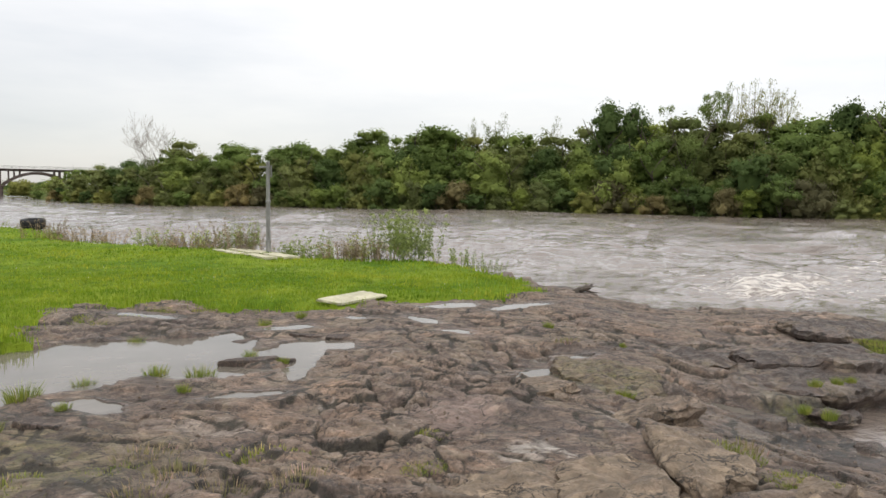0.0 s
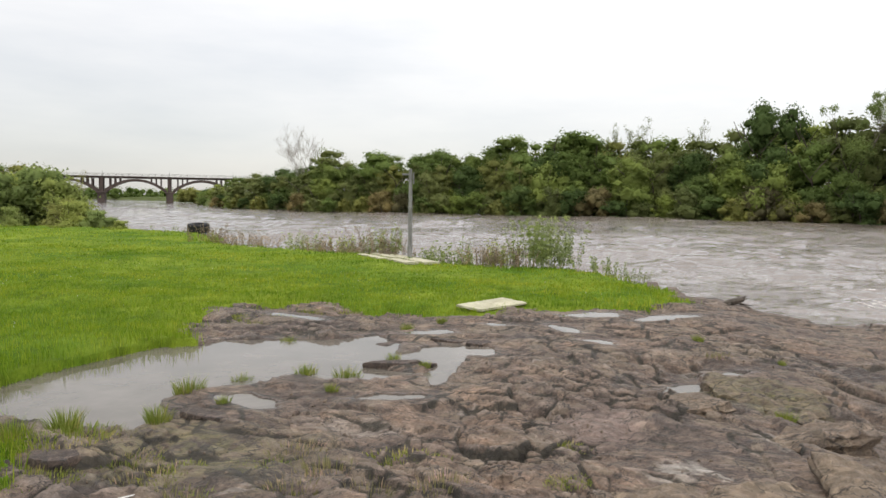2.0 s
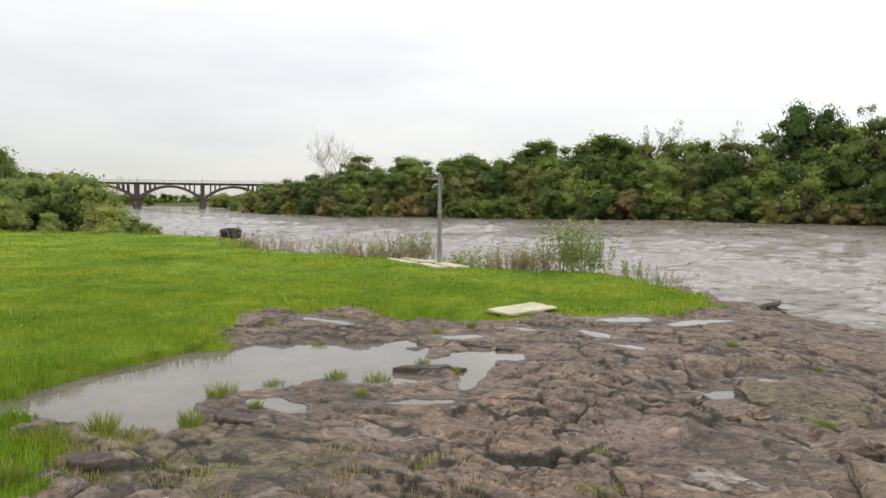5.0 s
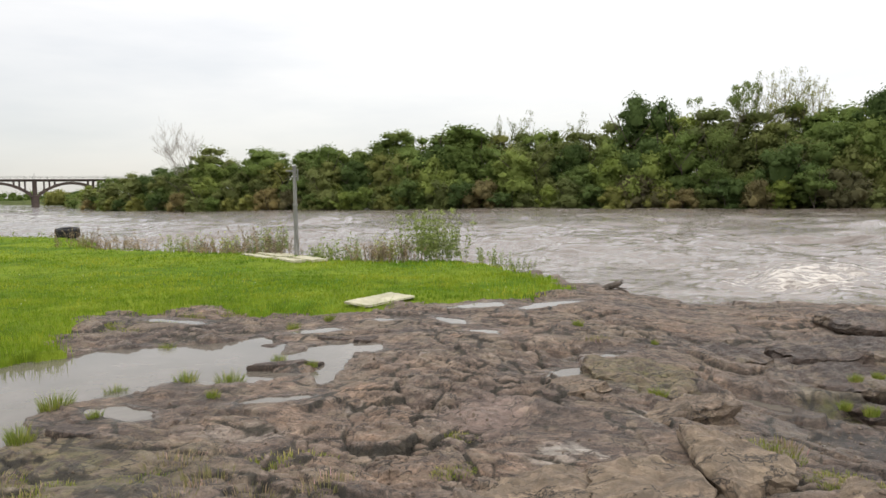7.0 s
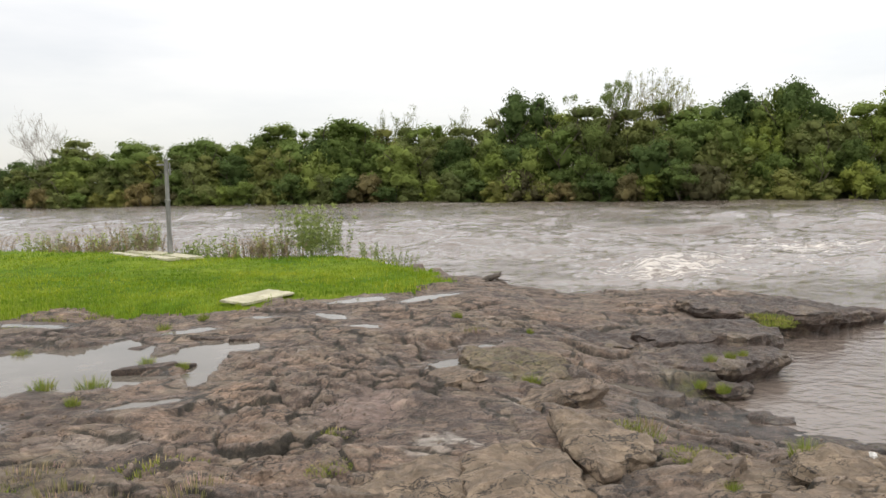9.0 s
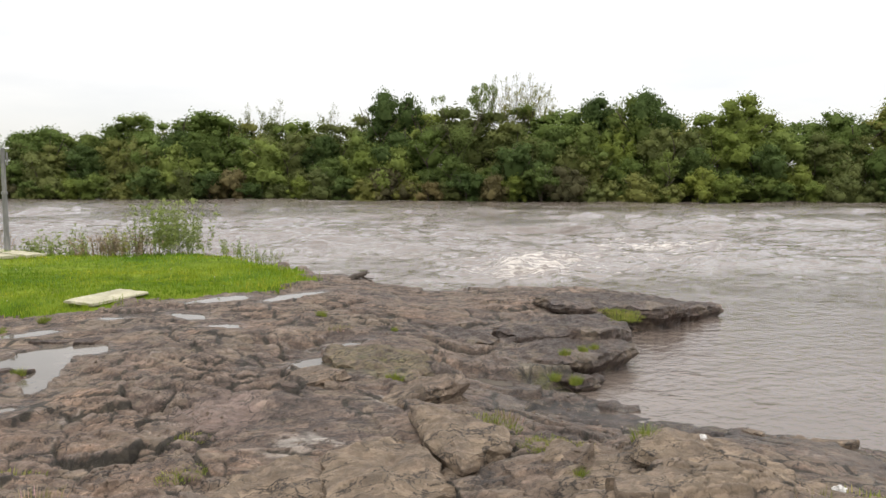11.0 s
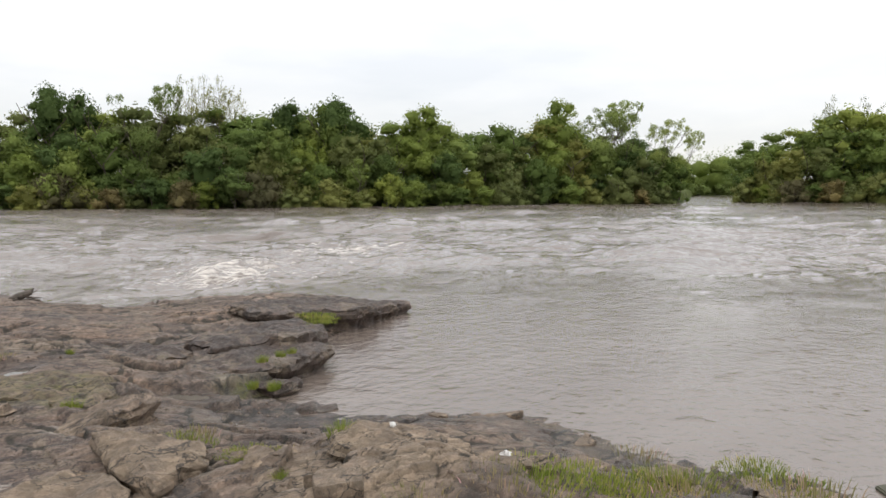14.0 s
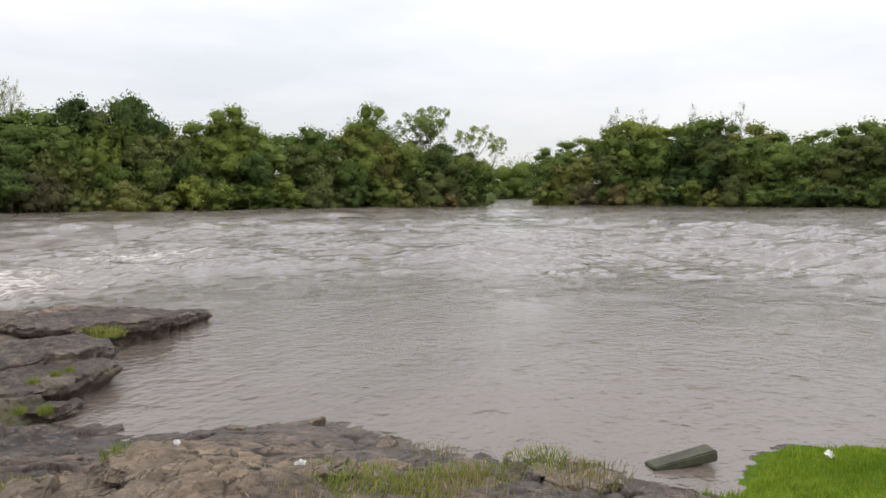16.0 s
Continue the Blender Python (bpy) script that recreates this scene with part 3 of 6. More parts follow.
def ground_height(x, y):
    """Height of rock, lawn, river bed and far bank, and the fields that choose their materials."""
    wob = 0.10 * fbm(x * 1.7, y * 1.7, 5, 4) + 0.05 * fbm(x * 6, y * 6, 6, 3)
    s = inside(x, y, SHORE) + wob * np.clip(1.4 - 0.01 * np.hypot(x, y), 0, 1)
    g = np.maximum(inside(x, y, LAWN), inside(x, y, SPIT)) + 0.5 * wob
    g = g + (0.55 + 0.5 * bumpy(x, y, -3.0, 3.9, 1.3)) * fbm(x * 1.8, y * 1.8, 303, 5, 0.6) * smooth01(1.1 - np.abs(g) / 0.55) * (x < 4)
    gentle = smooth01((6.6 - y) / 0.5) * smooth01((x - 1.0) / 1.0)
    width = 0.24 + 2.0 * gentle + 0.5 * smooth01(g + 0.5)
    top = 0.03 + 0.19 * bumpy(x, y, 2.85, 2.95, 0.85) + 0.07 * bumpy(x, y, -0.6, 7.2, 0.8) - 0.10 * bumpy(x, y, 1.3, 7.0, 0.6) - 0.05 * bumpy(x, y, 5.6, 8.6, 1.2)
    top = top - 0.14 * bumpy(x, y, 3.1, 5.9, 0.9) - 0.25 * smooth01((x - 1.8) / 2.6) * smooth01((y - 5.8) / 1.5) - 0.06 * smooth01((x - 6.0) / 1.4) + 0.12 * bumpy(x, y, 5.8, 10.3, 1.5) - 0.09 * bumpy(x, y, 4.5, 6.9, 0.8) - 0.08 * bumpy(x, y, 6.3, 8.7, 0.8)
    lawn = smooth01(g / 0.9 + 0.1)
    hill = 0.03 * lawn + 0.12 * smooth01((-x - 6) / 14) * lawn + 0.06 * smooth01((y - 12) / 8) * smooth01((-x - 1) / 6) * lawn + 0.05 * fbm(x * 0.5, y * 0.5, 31, 3) * lawn + 0.13 * bumpy(x, y, 0.7, 14.6, 1.5) * lawn + 0.05 * fbm(x * 1.6, y * 1.6, 33, 3) * lawn * smooth01((y - 3) / 3)
    # fractured basalt: worn plates along one strike, terraced beds that break off in short risers, open joints
    c, n = math.cos(radians(-22)), math.sin(radians(-22))
    wx, wy = x + 0.11 * fbm(x * 1.3, y * 1.3, 41, 4, 0.5), y + 0.11 * fbm(x * 1.3, y * 1.3, 47, 4, 0.5)
    u, v = wx * c + wy * n, -wx * n + wy * c
    red = smooth01(1.5 - np.hypot((x - 0.42) / 0.36, (y - 5.4) / 0.36) + 0.35 * fbm(x * 2.5, y * 2.5, 77, 3))
    plain = smooth01(1.35 - np.hypot((x - 0.95) / 0.75, (y - 4.85) / 0.5) + 0.3 * fbm(x * 2.5, y * 2.5, 78, 3))
    rough = 0.45 + 0.9 * smooth01(0.5 + 1.8 * fbm(x * 0.8, y * 0.8, 81, 3))
    rough = rough * (1 - 0.5 * np.maximum(red, plain)) * (1 - 0.6 * bumpy(x, y, 3.1, 5.7, 0.8))

    def layer(su, sv, seed, lift, tilt, round_):
        """One generation of broken plates, each with its own height, tilt and worn shoulders; the metres to its edge and its number."""
        edge, own, du, dv = cells(u / su + 0.37 * seed, v / sv, seed)
        edge = edge * 0.5 * (su + sv)
        other, third = (own * 57.31) % 1.0, (own * 131.7) % 1.0
        h = lift * (own - 0.5) + tilt * ((other - 0.5) * du + (third - 0.35) * dv) - round_ * np.exp(-edge / (0.08 * (su + sv)))
        return h, edge, own

    def terraces(field, step, sharp):
        """Contours of the field turned into treads and risers."""
        k = np.floor(field / step)
        f = field / step - k
        return (k + 0.22 * f + 0.78 * smooth01((f - 1 + sharp) / sharp)) * step, np.exp(-(((f - 1 + sharp) / sharp) ** 2) * 2.0)

    h1, e1, own = layer(1.25, 0.75, 3, 0.035, 0.045, 0.014)
    h2, e2, own2 = layer(0.46, 0.24, 9, 0.05, 0.065, 0.008)
    h3, e3, own3 = layer(0.17, 0.09, 19, 0.022, 0.034, 0.004)
    broken = smooth01(0.45 + 1.8 * fbm(u * 0.9, v * 1.3, 66, 4))
    broken2 = smooth01(0.4 + 1.9 * fbm(u * 1.8, v * 2.4, 68, 4)) * np.clip(rough, 0, 1)
    body = h1 + 0.10 * fbm(u * 0.7, v * 1.2, 61, 4, 0.5) + 0.03 * fbm(u * 2.4, v * 4.4, 62, 4, 0.55)
    cut_, riser_shade1 = terraces(body, 0.036, 0.14)
    body = body + (cut_ - body) * broken
    skin = h2 * rough + 0.022 * fbm(u * 2.2, v * 4.2, 63, 5, 0.55) * rough
    cut_, riser_shade2 = terraces(skin, 0.018, 0.22)
    skin = skin + (cut_ - skin) * broken2
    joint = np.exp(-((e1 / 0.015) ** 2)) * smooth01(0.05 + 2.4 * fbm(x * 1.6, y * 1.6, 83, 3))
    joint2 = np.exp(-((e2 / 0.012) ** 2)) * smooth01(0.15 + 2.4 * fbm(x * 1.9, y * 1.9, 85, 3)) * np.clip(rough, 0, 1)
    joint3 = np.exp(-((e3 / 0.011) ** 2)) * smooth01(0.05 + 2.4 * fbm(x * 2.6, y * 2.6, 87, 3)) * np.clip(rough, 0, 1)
    drop, foot_shade = scarps(x + 0.09 * fbm(x * 4, y * 4, 65, 3, 0.5), y + 0.09 * fbm(x * 4, y * 4, 67, 3, 0.5))
    rock = body + skin + h3 * rough - 0.04 * joint - 0.03 * joint2 - 0.014 * joint3 - drop
    q = puddle_field(x, y)
    rock = rock * (1 - 0.85 * smooth01(1 + q / 0.3))
    rock = rock + 0.004 * rough * fbm(u * 6, v * 9, 93, 4, 0.6)
    rock = rock * (1 - 0.2 * smooth01((y - 7) / 3)) * (1 - lawn) * smooth01((60 - np.hypot(x, y)) / 20)
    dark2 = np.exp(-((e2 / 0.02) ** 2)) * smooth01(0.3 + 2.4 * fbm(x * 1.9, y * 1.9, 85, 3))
    # soil in the joints, plus shade painted along the feet of scarps and risers
    crack_shade = np.clip(1.3 * joint + 0.85 * dark2 + 0.6 * joint3 + 0.9 * foot_shade + 0.55 * riser_shade1 * broken + 0.3 * riser_shade2 * broken2, 0, 1) * (1 - lawn)
    tone = np.clip(0.5 + 0.32 * (own - 0.5) + 0.26 * (own2 - 0.5) + 0.16 * (own3 - 0.5) - 0.06 * plain, 0, 1)
    # round and behind the lookout the rock is worn smooth
    fresh = smooth01((np.hypot(x - 0.4, y) - 2.5) / 0.6) * smooth01((y + 0.15 * x - 0.3) / 0.8)
    rock, crack_shade, tone = rock * (0.3 + 0.7 * fresh), crack_shade * fresh, 0.5 + (tone - 0.5) * fresh
    pale = smooth01(1.3 - np.hypot((x - 0.93) / 0.16, (y - 4.62) / 0.16)) + smooth01(1.3 - np.hypot((x - 1.14 + 0.5 * (y - 4.55)) / 0.05, (y - 4.55) / 0.3)) + 0.7 * smooth01(1.2 - np.hypot((x - 0.86) / 0.2, (y - 4.42) / 0.07))
    pale = pale + 0.8 * smooth01(1.3 - np.hypot((x - 1.62) / 0.12, (y - 5.35) / 0.12)) + 0.5 * smooth01(1.2 - np.hypot((x + 1.2) / 0.5, (y - 4.95) / 0.15))
    mossy = smooth01(1.2 - np.hypot((x - 1.85) / 0.65, (y - 6.55) / 0.5) + 0.5 * fbm(x * 3, y * 3, 125, 3)) + smooth01(1.2 - np.hypot((x - 3.6) / 0.5, (y - 6.4) / 0.3)) + 0.6 * smooth01(1.2 - np.hypot((x + 2.4) / 1.3, (y - 4.2) / 0.6) + 0.7 * fbm(x * 3, y * 3, 127, 3))
    land = top + hill
    k = (1 - gentle) * smooth01(np.clip(s, 0, 99) / width) + gentle * np.clip((s + 0.02) / width, 0, 1) ** 0.92
    z = WATER + (land - WATER) * k + rock * (0.45 + 0.55 * k) * smooth01((s + 0.9) / 0.5)
    # the edge breaks down to the water in ledges
    lv = (z - WATER + 0.05 * fbm(x * 2.2, y * 2.2, 98, 5, 0.6)) / 0.11
    fl = np.floor(lv)
    edge = (1 - smooth01((s - 0.5) / 0.5)) * (1 - lawn)
    z = z * (1 - 0.5 * edge) + 0.5 * edge * (WATER + (fl + 0.3 * (lv - fl) + 0.7 * smooth01((lv - fl - 0.75) / 0.2)) * 0.11)
    z = np.where(s < 0, WATER - np.minimum(1.3, -s * (0.9 - 0.7 * gentle)) + 0.7 * rock * smooth01((s + 0.9) / 0.5), z)
    # still water stands in hollows of the rock
    p = inside(x, y, POOL_EDGE) + 0.02 + 0.08 * fbm(x * 3.5, y * 3.5, 101, 5, 0.6) * (1 - 0.8 * lawn)
    isle = smooth01(1.5 - np.hypot((x + 1.36) / 0.3, (y - 6.87) / 0.19) + 0.5 * fbm(x * 5, y * 5, 103, 3))
    bed = POOL_Z - 0.012 - np.minimum(np.clip(p, 0, 9) * 0.22, 0.12) + np.clip(rock, 0, 1) * 0.5 * smooth01(1 - p / 0.3) + isle * 0.13
    brink = np.maximum(POOL_Z + 0.008, POOL_Z + 0.014 + 0.9 * np.clip(rock + 0.02, 0, 1) + 0.03 * np.clip(-p, 0, 1))
    near = smooth01(-p / 0.75)
    around = np.where((p <= 0) & (p > -0.75) & (g < 0.1), np.maximum(brink * (1 - near) + z * near, POOL_Z + 0.008 - 0.25 * smooth01((-p - 0.25) / 0.5)), np.where((p <= 0) & (p > -0.9), np.maximum(z, POOL_Z + 0.012 - p * 0.08 - 0.3 * smooth01((-p - 0.3) / 0.6)), z))
    z = np.where(p > 0, bed, around)
    az = np.degrees(np.arctan2(x, y))
    far = np.hypot(x, y) - bank_distance(az) - 0.8 * fbm(x * 0.2, y * 0.2, 111, 3)
    is_far = (far > -6) & (y > -0.3 * x + 5) & (s < -3)
    z = np.where(is_far, np.maximum(z, WATER + np.clip(far * 0.35 - 1.2, -1, 1.2) + 0.01 * np.clip(far, 0, 150)), z)
    wet = np.clip(smooth01((0.26 - (z - WATER)) / 0.22) + 0.75 * smooth01(0.6 + p / 0.35) * (p < 0.2) + smooth01(q / 0.12 + 1) * 0.7 + 0.35 * bumpy(x, y, 3.2, 5.6, 1.3), 0, 1)
    tan = np.clip(smooth01(1.25 - np.hypot((x - 2.75) / 1.15, (y - 3.05) / 0.75) + 0.5 * fbm(x * 2, y * 2, 121, 4)) + 0.8 * smooth01(1.2 - np.hypot((x - 1.2) / 0.9, (y - 3.75) / 0.4) + 0.6 * fbm(x * 2, y * 2, 123, 4)), 0, 1)
    return z, g, wet, red, tan, is_far, (crack_shade, tone, np.clip(pale, 0, 1), np.clip(mossy, 0, 1)), q, s


def lines(a, b, da, db):
    """From a to b with steps that grow from da to db."""
    out = [a]
    while out[-1] < b:
        out.append(out[-1] + da + (db - da) * (out[-1] - a) / (b - a))
    return out


def build_ground():
    # rings round the lookout on the rock, fine where the bare rock lies
    az = np.radians(np.concatenate([np.arange(-180, -52, 1.5), np.arange(-52, -37, 0.4), np.arange(-37, 77, 0.125), np.arange(77, 92, 0.5), np.arange(93, 179.5, 1.5), [180.0]]))
    r = [0.002] + lines(0.1, 2.95, 0.12, 0.08) + [3.06] + lines(3.15, 13.0, 0.013, 0.05)
    while r[-1] < 3200:
        r.append(r[-1] * 1.05)
    a, r = np.meshgrid(az, np.array(r))
    x, y = 0.4 + r * np.sin(a), r * np.cos(a)
    ny, nx = x.shape
    z, g, wet, red, tan, is_far, (crack_shade, tone, pale, mossy), q, s = ground_height(x, y)
    # each puddle lies at its own level, just under the rock round it
    for puddle in PUDDLES:
        cx, cy, a, b, turn = puddle
        near = np.hypot(x - cx, y - cy) < max(a, b) + 0.35
        one = puddle_one(x, y, puddle)
        lvl = puddle_level(cx, cy)
        flat = smooth01(1.1 + one / 0.25) * near
        rim = z * (1 - flat) + flat * (lvl + 0.005 + 0.4 * np.clip(z - lvl, 0, 0.05))
        rim = np.where(near & (one > -0.2), np.maximum(rim, lvl + 0.005), rim)
        z = np.where(near & (one > 0), lvl - 0.012, rim)
    blur = z
    for axis in (0, 1):
        total = sum(np.roll(blur, k, axis) for k in range(-5, 6))
        blur = total / 11
    proud = np.where((np.abs(x) < 8) & (y > 2.3) & (np.hypot(x - 0.4, y) > 3.2) & (y < 13) & (z > WATER + 0.03), np.clip((z - blur) / 0.03, -1, 1), 0)
    idx = np.arange(nx * ny).reshape(ny, nx)
    faces = np.stack([idx[:-1, :-1], idx[1:, :-1], idx[1:, 1:], idx[:-1, 1:]], -1).reshape(-1, 4)
    ob = soup("ground", np.stack([x, y, z], -1).reshape(-1, 3), faces, ROCK)
    me = ob.data
    me.materials.append(TURF)
    me.materials.append(BANK)
    gm = np.where(is_far | ((s < -2) & (np.hypot(x, y) > 25)), 2, np.where(g > 0.02, 1, 0))
    me.polygons.foreach_set("material_index", gm[:-1, :-1].ravel().astype(np.int32))
    for name, field in (("wet", wet), ("red", red), ("tan", tan), ("crack_shade", crack_shade), ("tone", tone), ("pale", pale), ("moss", mossy), ("worn", proud * 0.5 + 0.5)):
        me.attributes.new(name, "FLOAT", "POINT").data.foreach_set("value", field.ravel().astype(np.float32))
    return tagged(ob, "fractured brown basalt shelf and green turf by the river", "ground", kind="structure")


def height(px, py):
    return float(ground_height(np.array([[float(px)]]), np.array([[float(py)]]))[0][0, 0])


def puddle_level(cx, cy):
    a = np.linspace(0, math.tau, 12, endpoint=False)
    z = ground_height(cx + 0.25 * np.cos(a)[None], cy + 0.2 * np.sin(a)[None])[0]
    return max(float(np.percentile(z, 25)), WATER + 0.03)


build_ground()


def build_water():
    # river: rings round the viewpoint, finer near it, with low running waves
    az = np.radians(np.concatenate([np.arange(-180, -62, 6.0), np.arange(-56, 94, 0.34), np.arange(100, 181, 6.0)]))
    r = [2.6]
    while r[-1] < 3200:
        r.append(r[-1] * (1.0125 if r[-1] < 12 else 1.0075 if r[-1] < 50 else 1.0125 if r[-1] < 140 else 1.06))
    a, r = np.meshgrid(az, np.array(r))
    x, y = r * np.sin(a), r * np.cos(a)
    fade = np.clip(1.3 - r / 110, 0.35, 1)
    ridge = 1 - 2 * np.abs(fbm(x * 0.30 - y * 0.06, y * 0.46 + x * 0.1, 201, 4, 0.55))
    wave = 0.08 * (ridge * np.abs(ridge) - 0.3) + 0.8 * fbm(x * 0.09 + y * 0.015, y * 0.13, 205, 5, 0.6) + 0.05 * fbm(x * 1.3, y * 2.1, 207, 3, 0.55)
    wave = wave - 0.2 * np.exp(-((fbm(x * 0.085 + y * 0.01, y * 0.14, 231, 4, 0.55) / 0.15) ** 2)) * smooth01((r - 18) / 15)
    calm = 0.05 + 0.95 * smooth01((np.hypot(x - 4.5, y - 3.5) - 4.0) / 20)
    # smooth slicks between the rough reaches of the far stream mirror the wooded bank
    slick = 1 - 0.7 * smooth01(0.12 + 3.0 * fbm(x * 0.08 - y * 0.01, y * 0.15 + x * 0.01, 221, 4, 0.6)) * smooth01((r - 26) / 18)
    calm = calm * slick
    core = bumpy((x * 0.62 + y * 0.78), (-x * 0.78 + y * 0.62), 7.9 * 0.62 + 17.2 * 0.78, -7.9 * 0.78 + 17.2 * 0.62, 3.2, 1.9)
    tail = bumpy((x * 0.62 + y * 0.78), (-x * 0.78 + y * 0.62), 15.0 * 0.62 + 22.0 * 0.78, -15.0 * 0.78 + 22.0 * 0.62, 7.0, 2.6)
    boil = np.clip(core + 0.6 * tail, 0, 1)
    z = WATER + wave * fade * calm + boil * 0.34 * (0.25 + fbm(x * 0.9, y * 1.1, 211, 5, 0.66))
    foam = 0.18 * core + 0.165 * tail + 0.05 * smooth01(1 - np.hypot((x - 9) / 16, (y - 20) / 9)) - 0.02
    idx = np.arange(a.size).reshape(a.shape)
    faces = np.stack([idx[:-1, :-1], idx[1:, :-1], idx[1:, 1:], idx[:-1, 1:]], -1).reshape(-1, 4)
    ob = soup("river", np.stack([x, y, z], -1).reshape(-1, 3), faces, RIVER, smooth=True)
    ob.data.attributes.new("rapid", "FLOAT", "POINT").data.foreach_set("value", ((0.06 + 0.94 * smooth01((np.hypot(x - 5, y - 3) - 4) / 20)) * (0.35 + 0.65 * slick)).ravel().astype(np.float32))
    ob.data.attributes.new("foam", "FLOAT", "POINT").data.foreach_set("value", foam.ravel().astype(np.float32))
    tagged(ob, "wide silty brown river with ripples and white foam", "water", kind="structure")


def water_patch(name, poly, z, label):
    bm = bmesh.new()
    bm.faces.new([bm.verts.new((px, py, z)) for px, py in poly])
    bmesh.ops.triangulate(bm, faces=bm.faces[:])
    for f in bm.faces:
        if f.normal.z < 0:
            f.normal_flip()
    tagged(part(name, bm, POOL), label, "water", kind="structure")


build_water()
px, py = np.meshgrid(np.arange(-5.2, 0.2, 0.1), np.arange(3.8, 9.2, 0.1))
covered = inside(px + 0.05, py + 0.05, POOL_EDGE)[:-1, :-1] > -0.3
idx = np.arange(px.size).reshape(px.shape)
quads = np.stack([idx[:-1, :-1], idx[:-1, 1:], idx[1:, 1:], idx[1:, :-1]], -1)[covered]
tagged(soup("pool", np.stack([px, py, np.full(px.shape, POOL_Z)], -1).reshape(-1, 3), quads, POOL), "still rainwater pool on the dark rock beside the grass", "water", kind="structure")
for cx, cy, a, b, turn in PUDDLES:
    c, s = math.cos(radians(turn)), math.sin(radians(turn))
    ring = [(1.25 * (a + 0.04) * math.cos(k * math.tau / 16), 1.25 * (b + 0.04) * math.sin(k * math.tau / 16)) for k in range(16)]
    water_patch("puddle", [(cx + u * c - v * s, cy + u * s + v * c) for u, v in ring], puddle_level(cx, cy), "small shallow puddle in a hollow of the rock")


# ---- grass ----
def blades(name, px, py, pz, length, width, mat, seed, lean=0.45, label="", parent=None):
    """Grass blades: one narrow bent strip each."""
    rng = np.random.default_rng(seed)
    n = len(px)
    a = rng.uniform(0, math.tau, n)
    tilt = rng.uniform(0.05, lean, n) * length
    ox, oy = np.cos(a), np.sin(a)
    b = rng.uniform(0, math.tau, n)
    wx, wy = np.cos(b) * width / 2, np.sin(b) * width / 2
    base = np.stack([px, py, pz], -1)
    mid = base + np.stack([ox * tilt * 0.35, oy * tilt * 0.35, length * 0.6], -1)
    tip = base + np.stack([ox * tilt, oy * tilt, length], -1)
    side = np.stack([wx, wy, np.zeros(n)], -1)
    v = np.stack([base - side, base + side, mid + side * 0.8, mid - side * 0.8, tip], 1).reshape(-1, 3)
    k = np.arange(n)[:, None] * 5
    f = np.concatenate([k + [0, 1, 2], k + [0, 2, 3], k + [3, 2, 4]])
    return soup(name, v, f, mat, parent, label)


def build_lawn():
    rng = np.random.default_rng(5)
    sets = [(36000, (-9, -1.0), (3.2, 11), 0.07, 0.006), (50000, (-15, 2.4), (7, 14), 0.055, 0.009), (42000, (-26, 2.4), (11, 19), 0.055, 0.014), (32000, (-44, 2), (16, 34), 0.06, 0.026), (16000, (5, 8.5), (-1.0, 1.3), 0.05, 0.006), (22000, (-8, -2.0), (1.5, 6.0), 0.06, 0.006)]
    for k, (n, bx, by, size, wide) in enumerate(sets):
        x, y = rng.uniform(*bx, n), rng.uniform(*by, n)
        z, g, wet, red, tan, is_far, looks, q, s = ground_height(x[None], y[None])
        z, g, s = z[0], g[0], s[0]
        patch = 0.7 + 0.6 * vnoise(x * 1.3, y * 1.3, 301) + 0.25 * vnoise(x * 5, y * 5, 302)
        edge = 1 + 0.7 * np.exp(-np.clip(g, 0, 9) / 0.25)
        edge = edge + 0.9 * np.exp(-np.abs(inside(x, y, POOL_EDGE)) / 0.25)
        keep = (g + 0.12 * rng.normal(0, 1, n) * (g < 0.2) > 0.0) & (s > 0.06) & ((z > POOL_Z - 0.03) | (x > 4)) & (q[0] < -0.05)
        for cx, cy, turn, a, b in ((-0.93, 10.62, 60, 0.56, 0.24), (-4.75, 19.2, -42, 0.97, 0.23), (-4.25, 19.75, -42, 0.77, 0.23), (-3.75, 17.55, -18, 0.77, 0.3)):
            cc, ss = math.cos(radians(turn)), math.sin(radians(turn))
            keep &= (np.abs((x - cx) * cc + (y - cy) * ss) > a) | (np.abs(-(x - cx) * ss + (y - cy) * cc) > b)
        ln = size * patch * edge * rng.uniform(0.55, 1.1, n)
        ob = blades("grass", x[keep], y[keep], z[keep] - 0.01, ln[keep], wide * rng.uniform(0.7, 1.3, keep.sum()), BLADE, 400 + k)
        tagged(ob, "lush bright green grass on the riverbank", "grass", kind="stuff")
    x, y = rng.uniform(-10, 1, 260), rng.uniform(4, 15, 260)
    z, g = [f[0] for f in ground_height(x[None], y[None])[:2]]
    keep = (g > 0.3) & (vnoise(x * 0.7, y * 0.7, 331) > 0.45)
    ob = blades("clover_flower", x[keep], y[keep], z[keep] + 0.02, np.full(keep.sum(), 0.02), np.full(keep.sum(), 0.008), LITTER, 451)
    tagged(ob, "tiny white clover flowers in the grass", "flower", kind="stuff")


build_lawn()


# ---- trees and shrubs ----
BALL = None


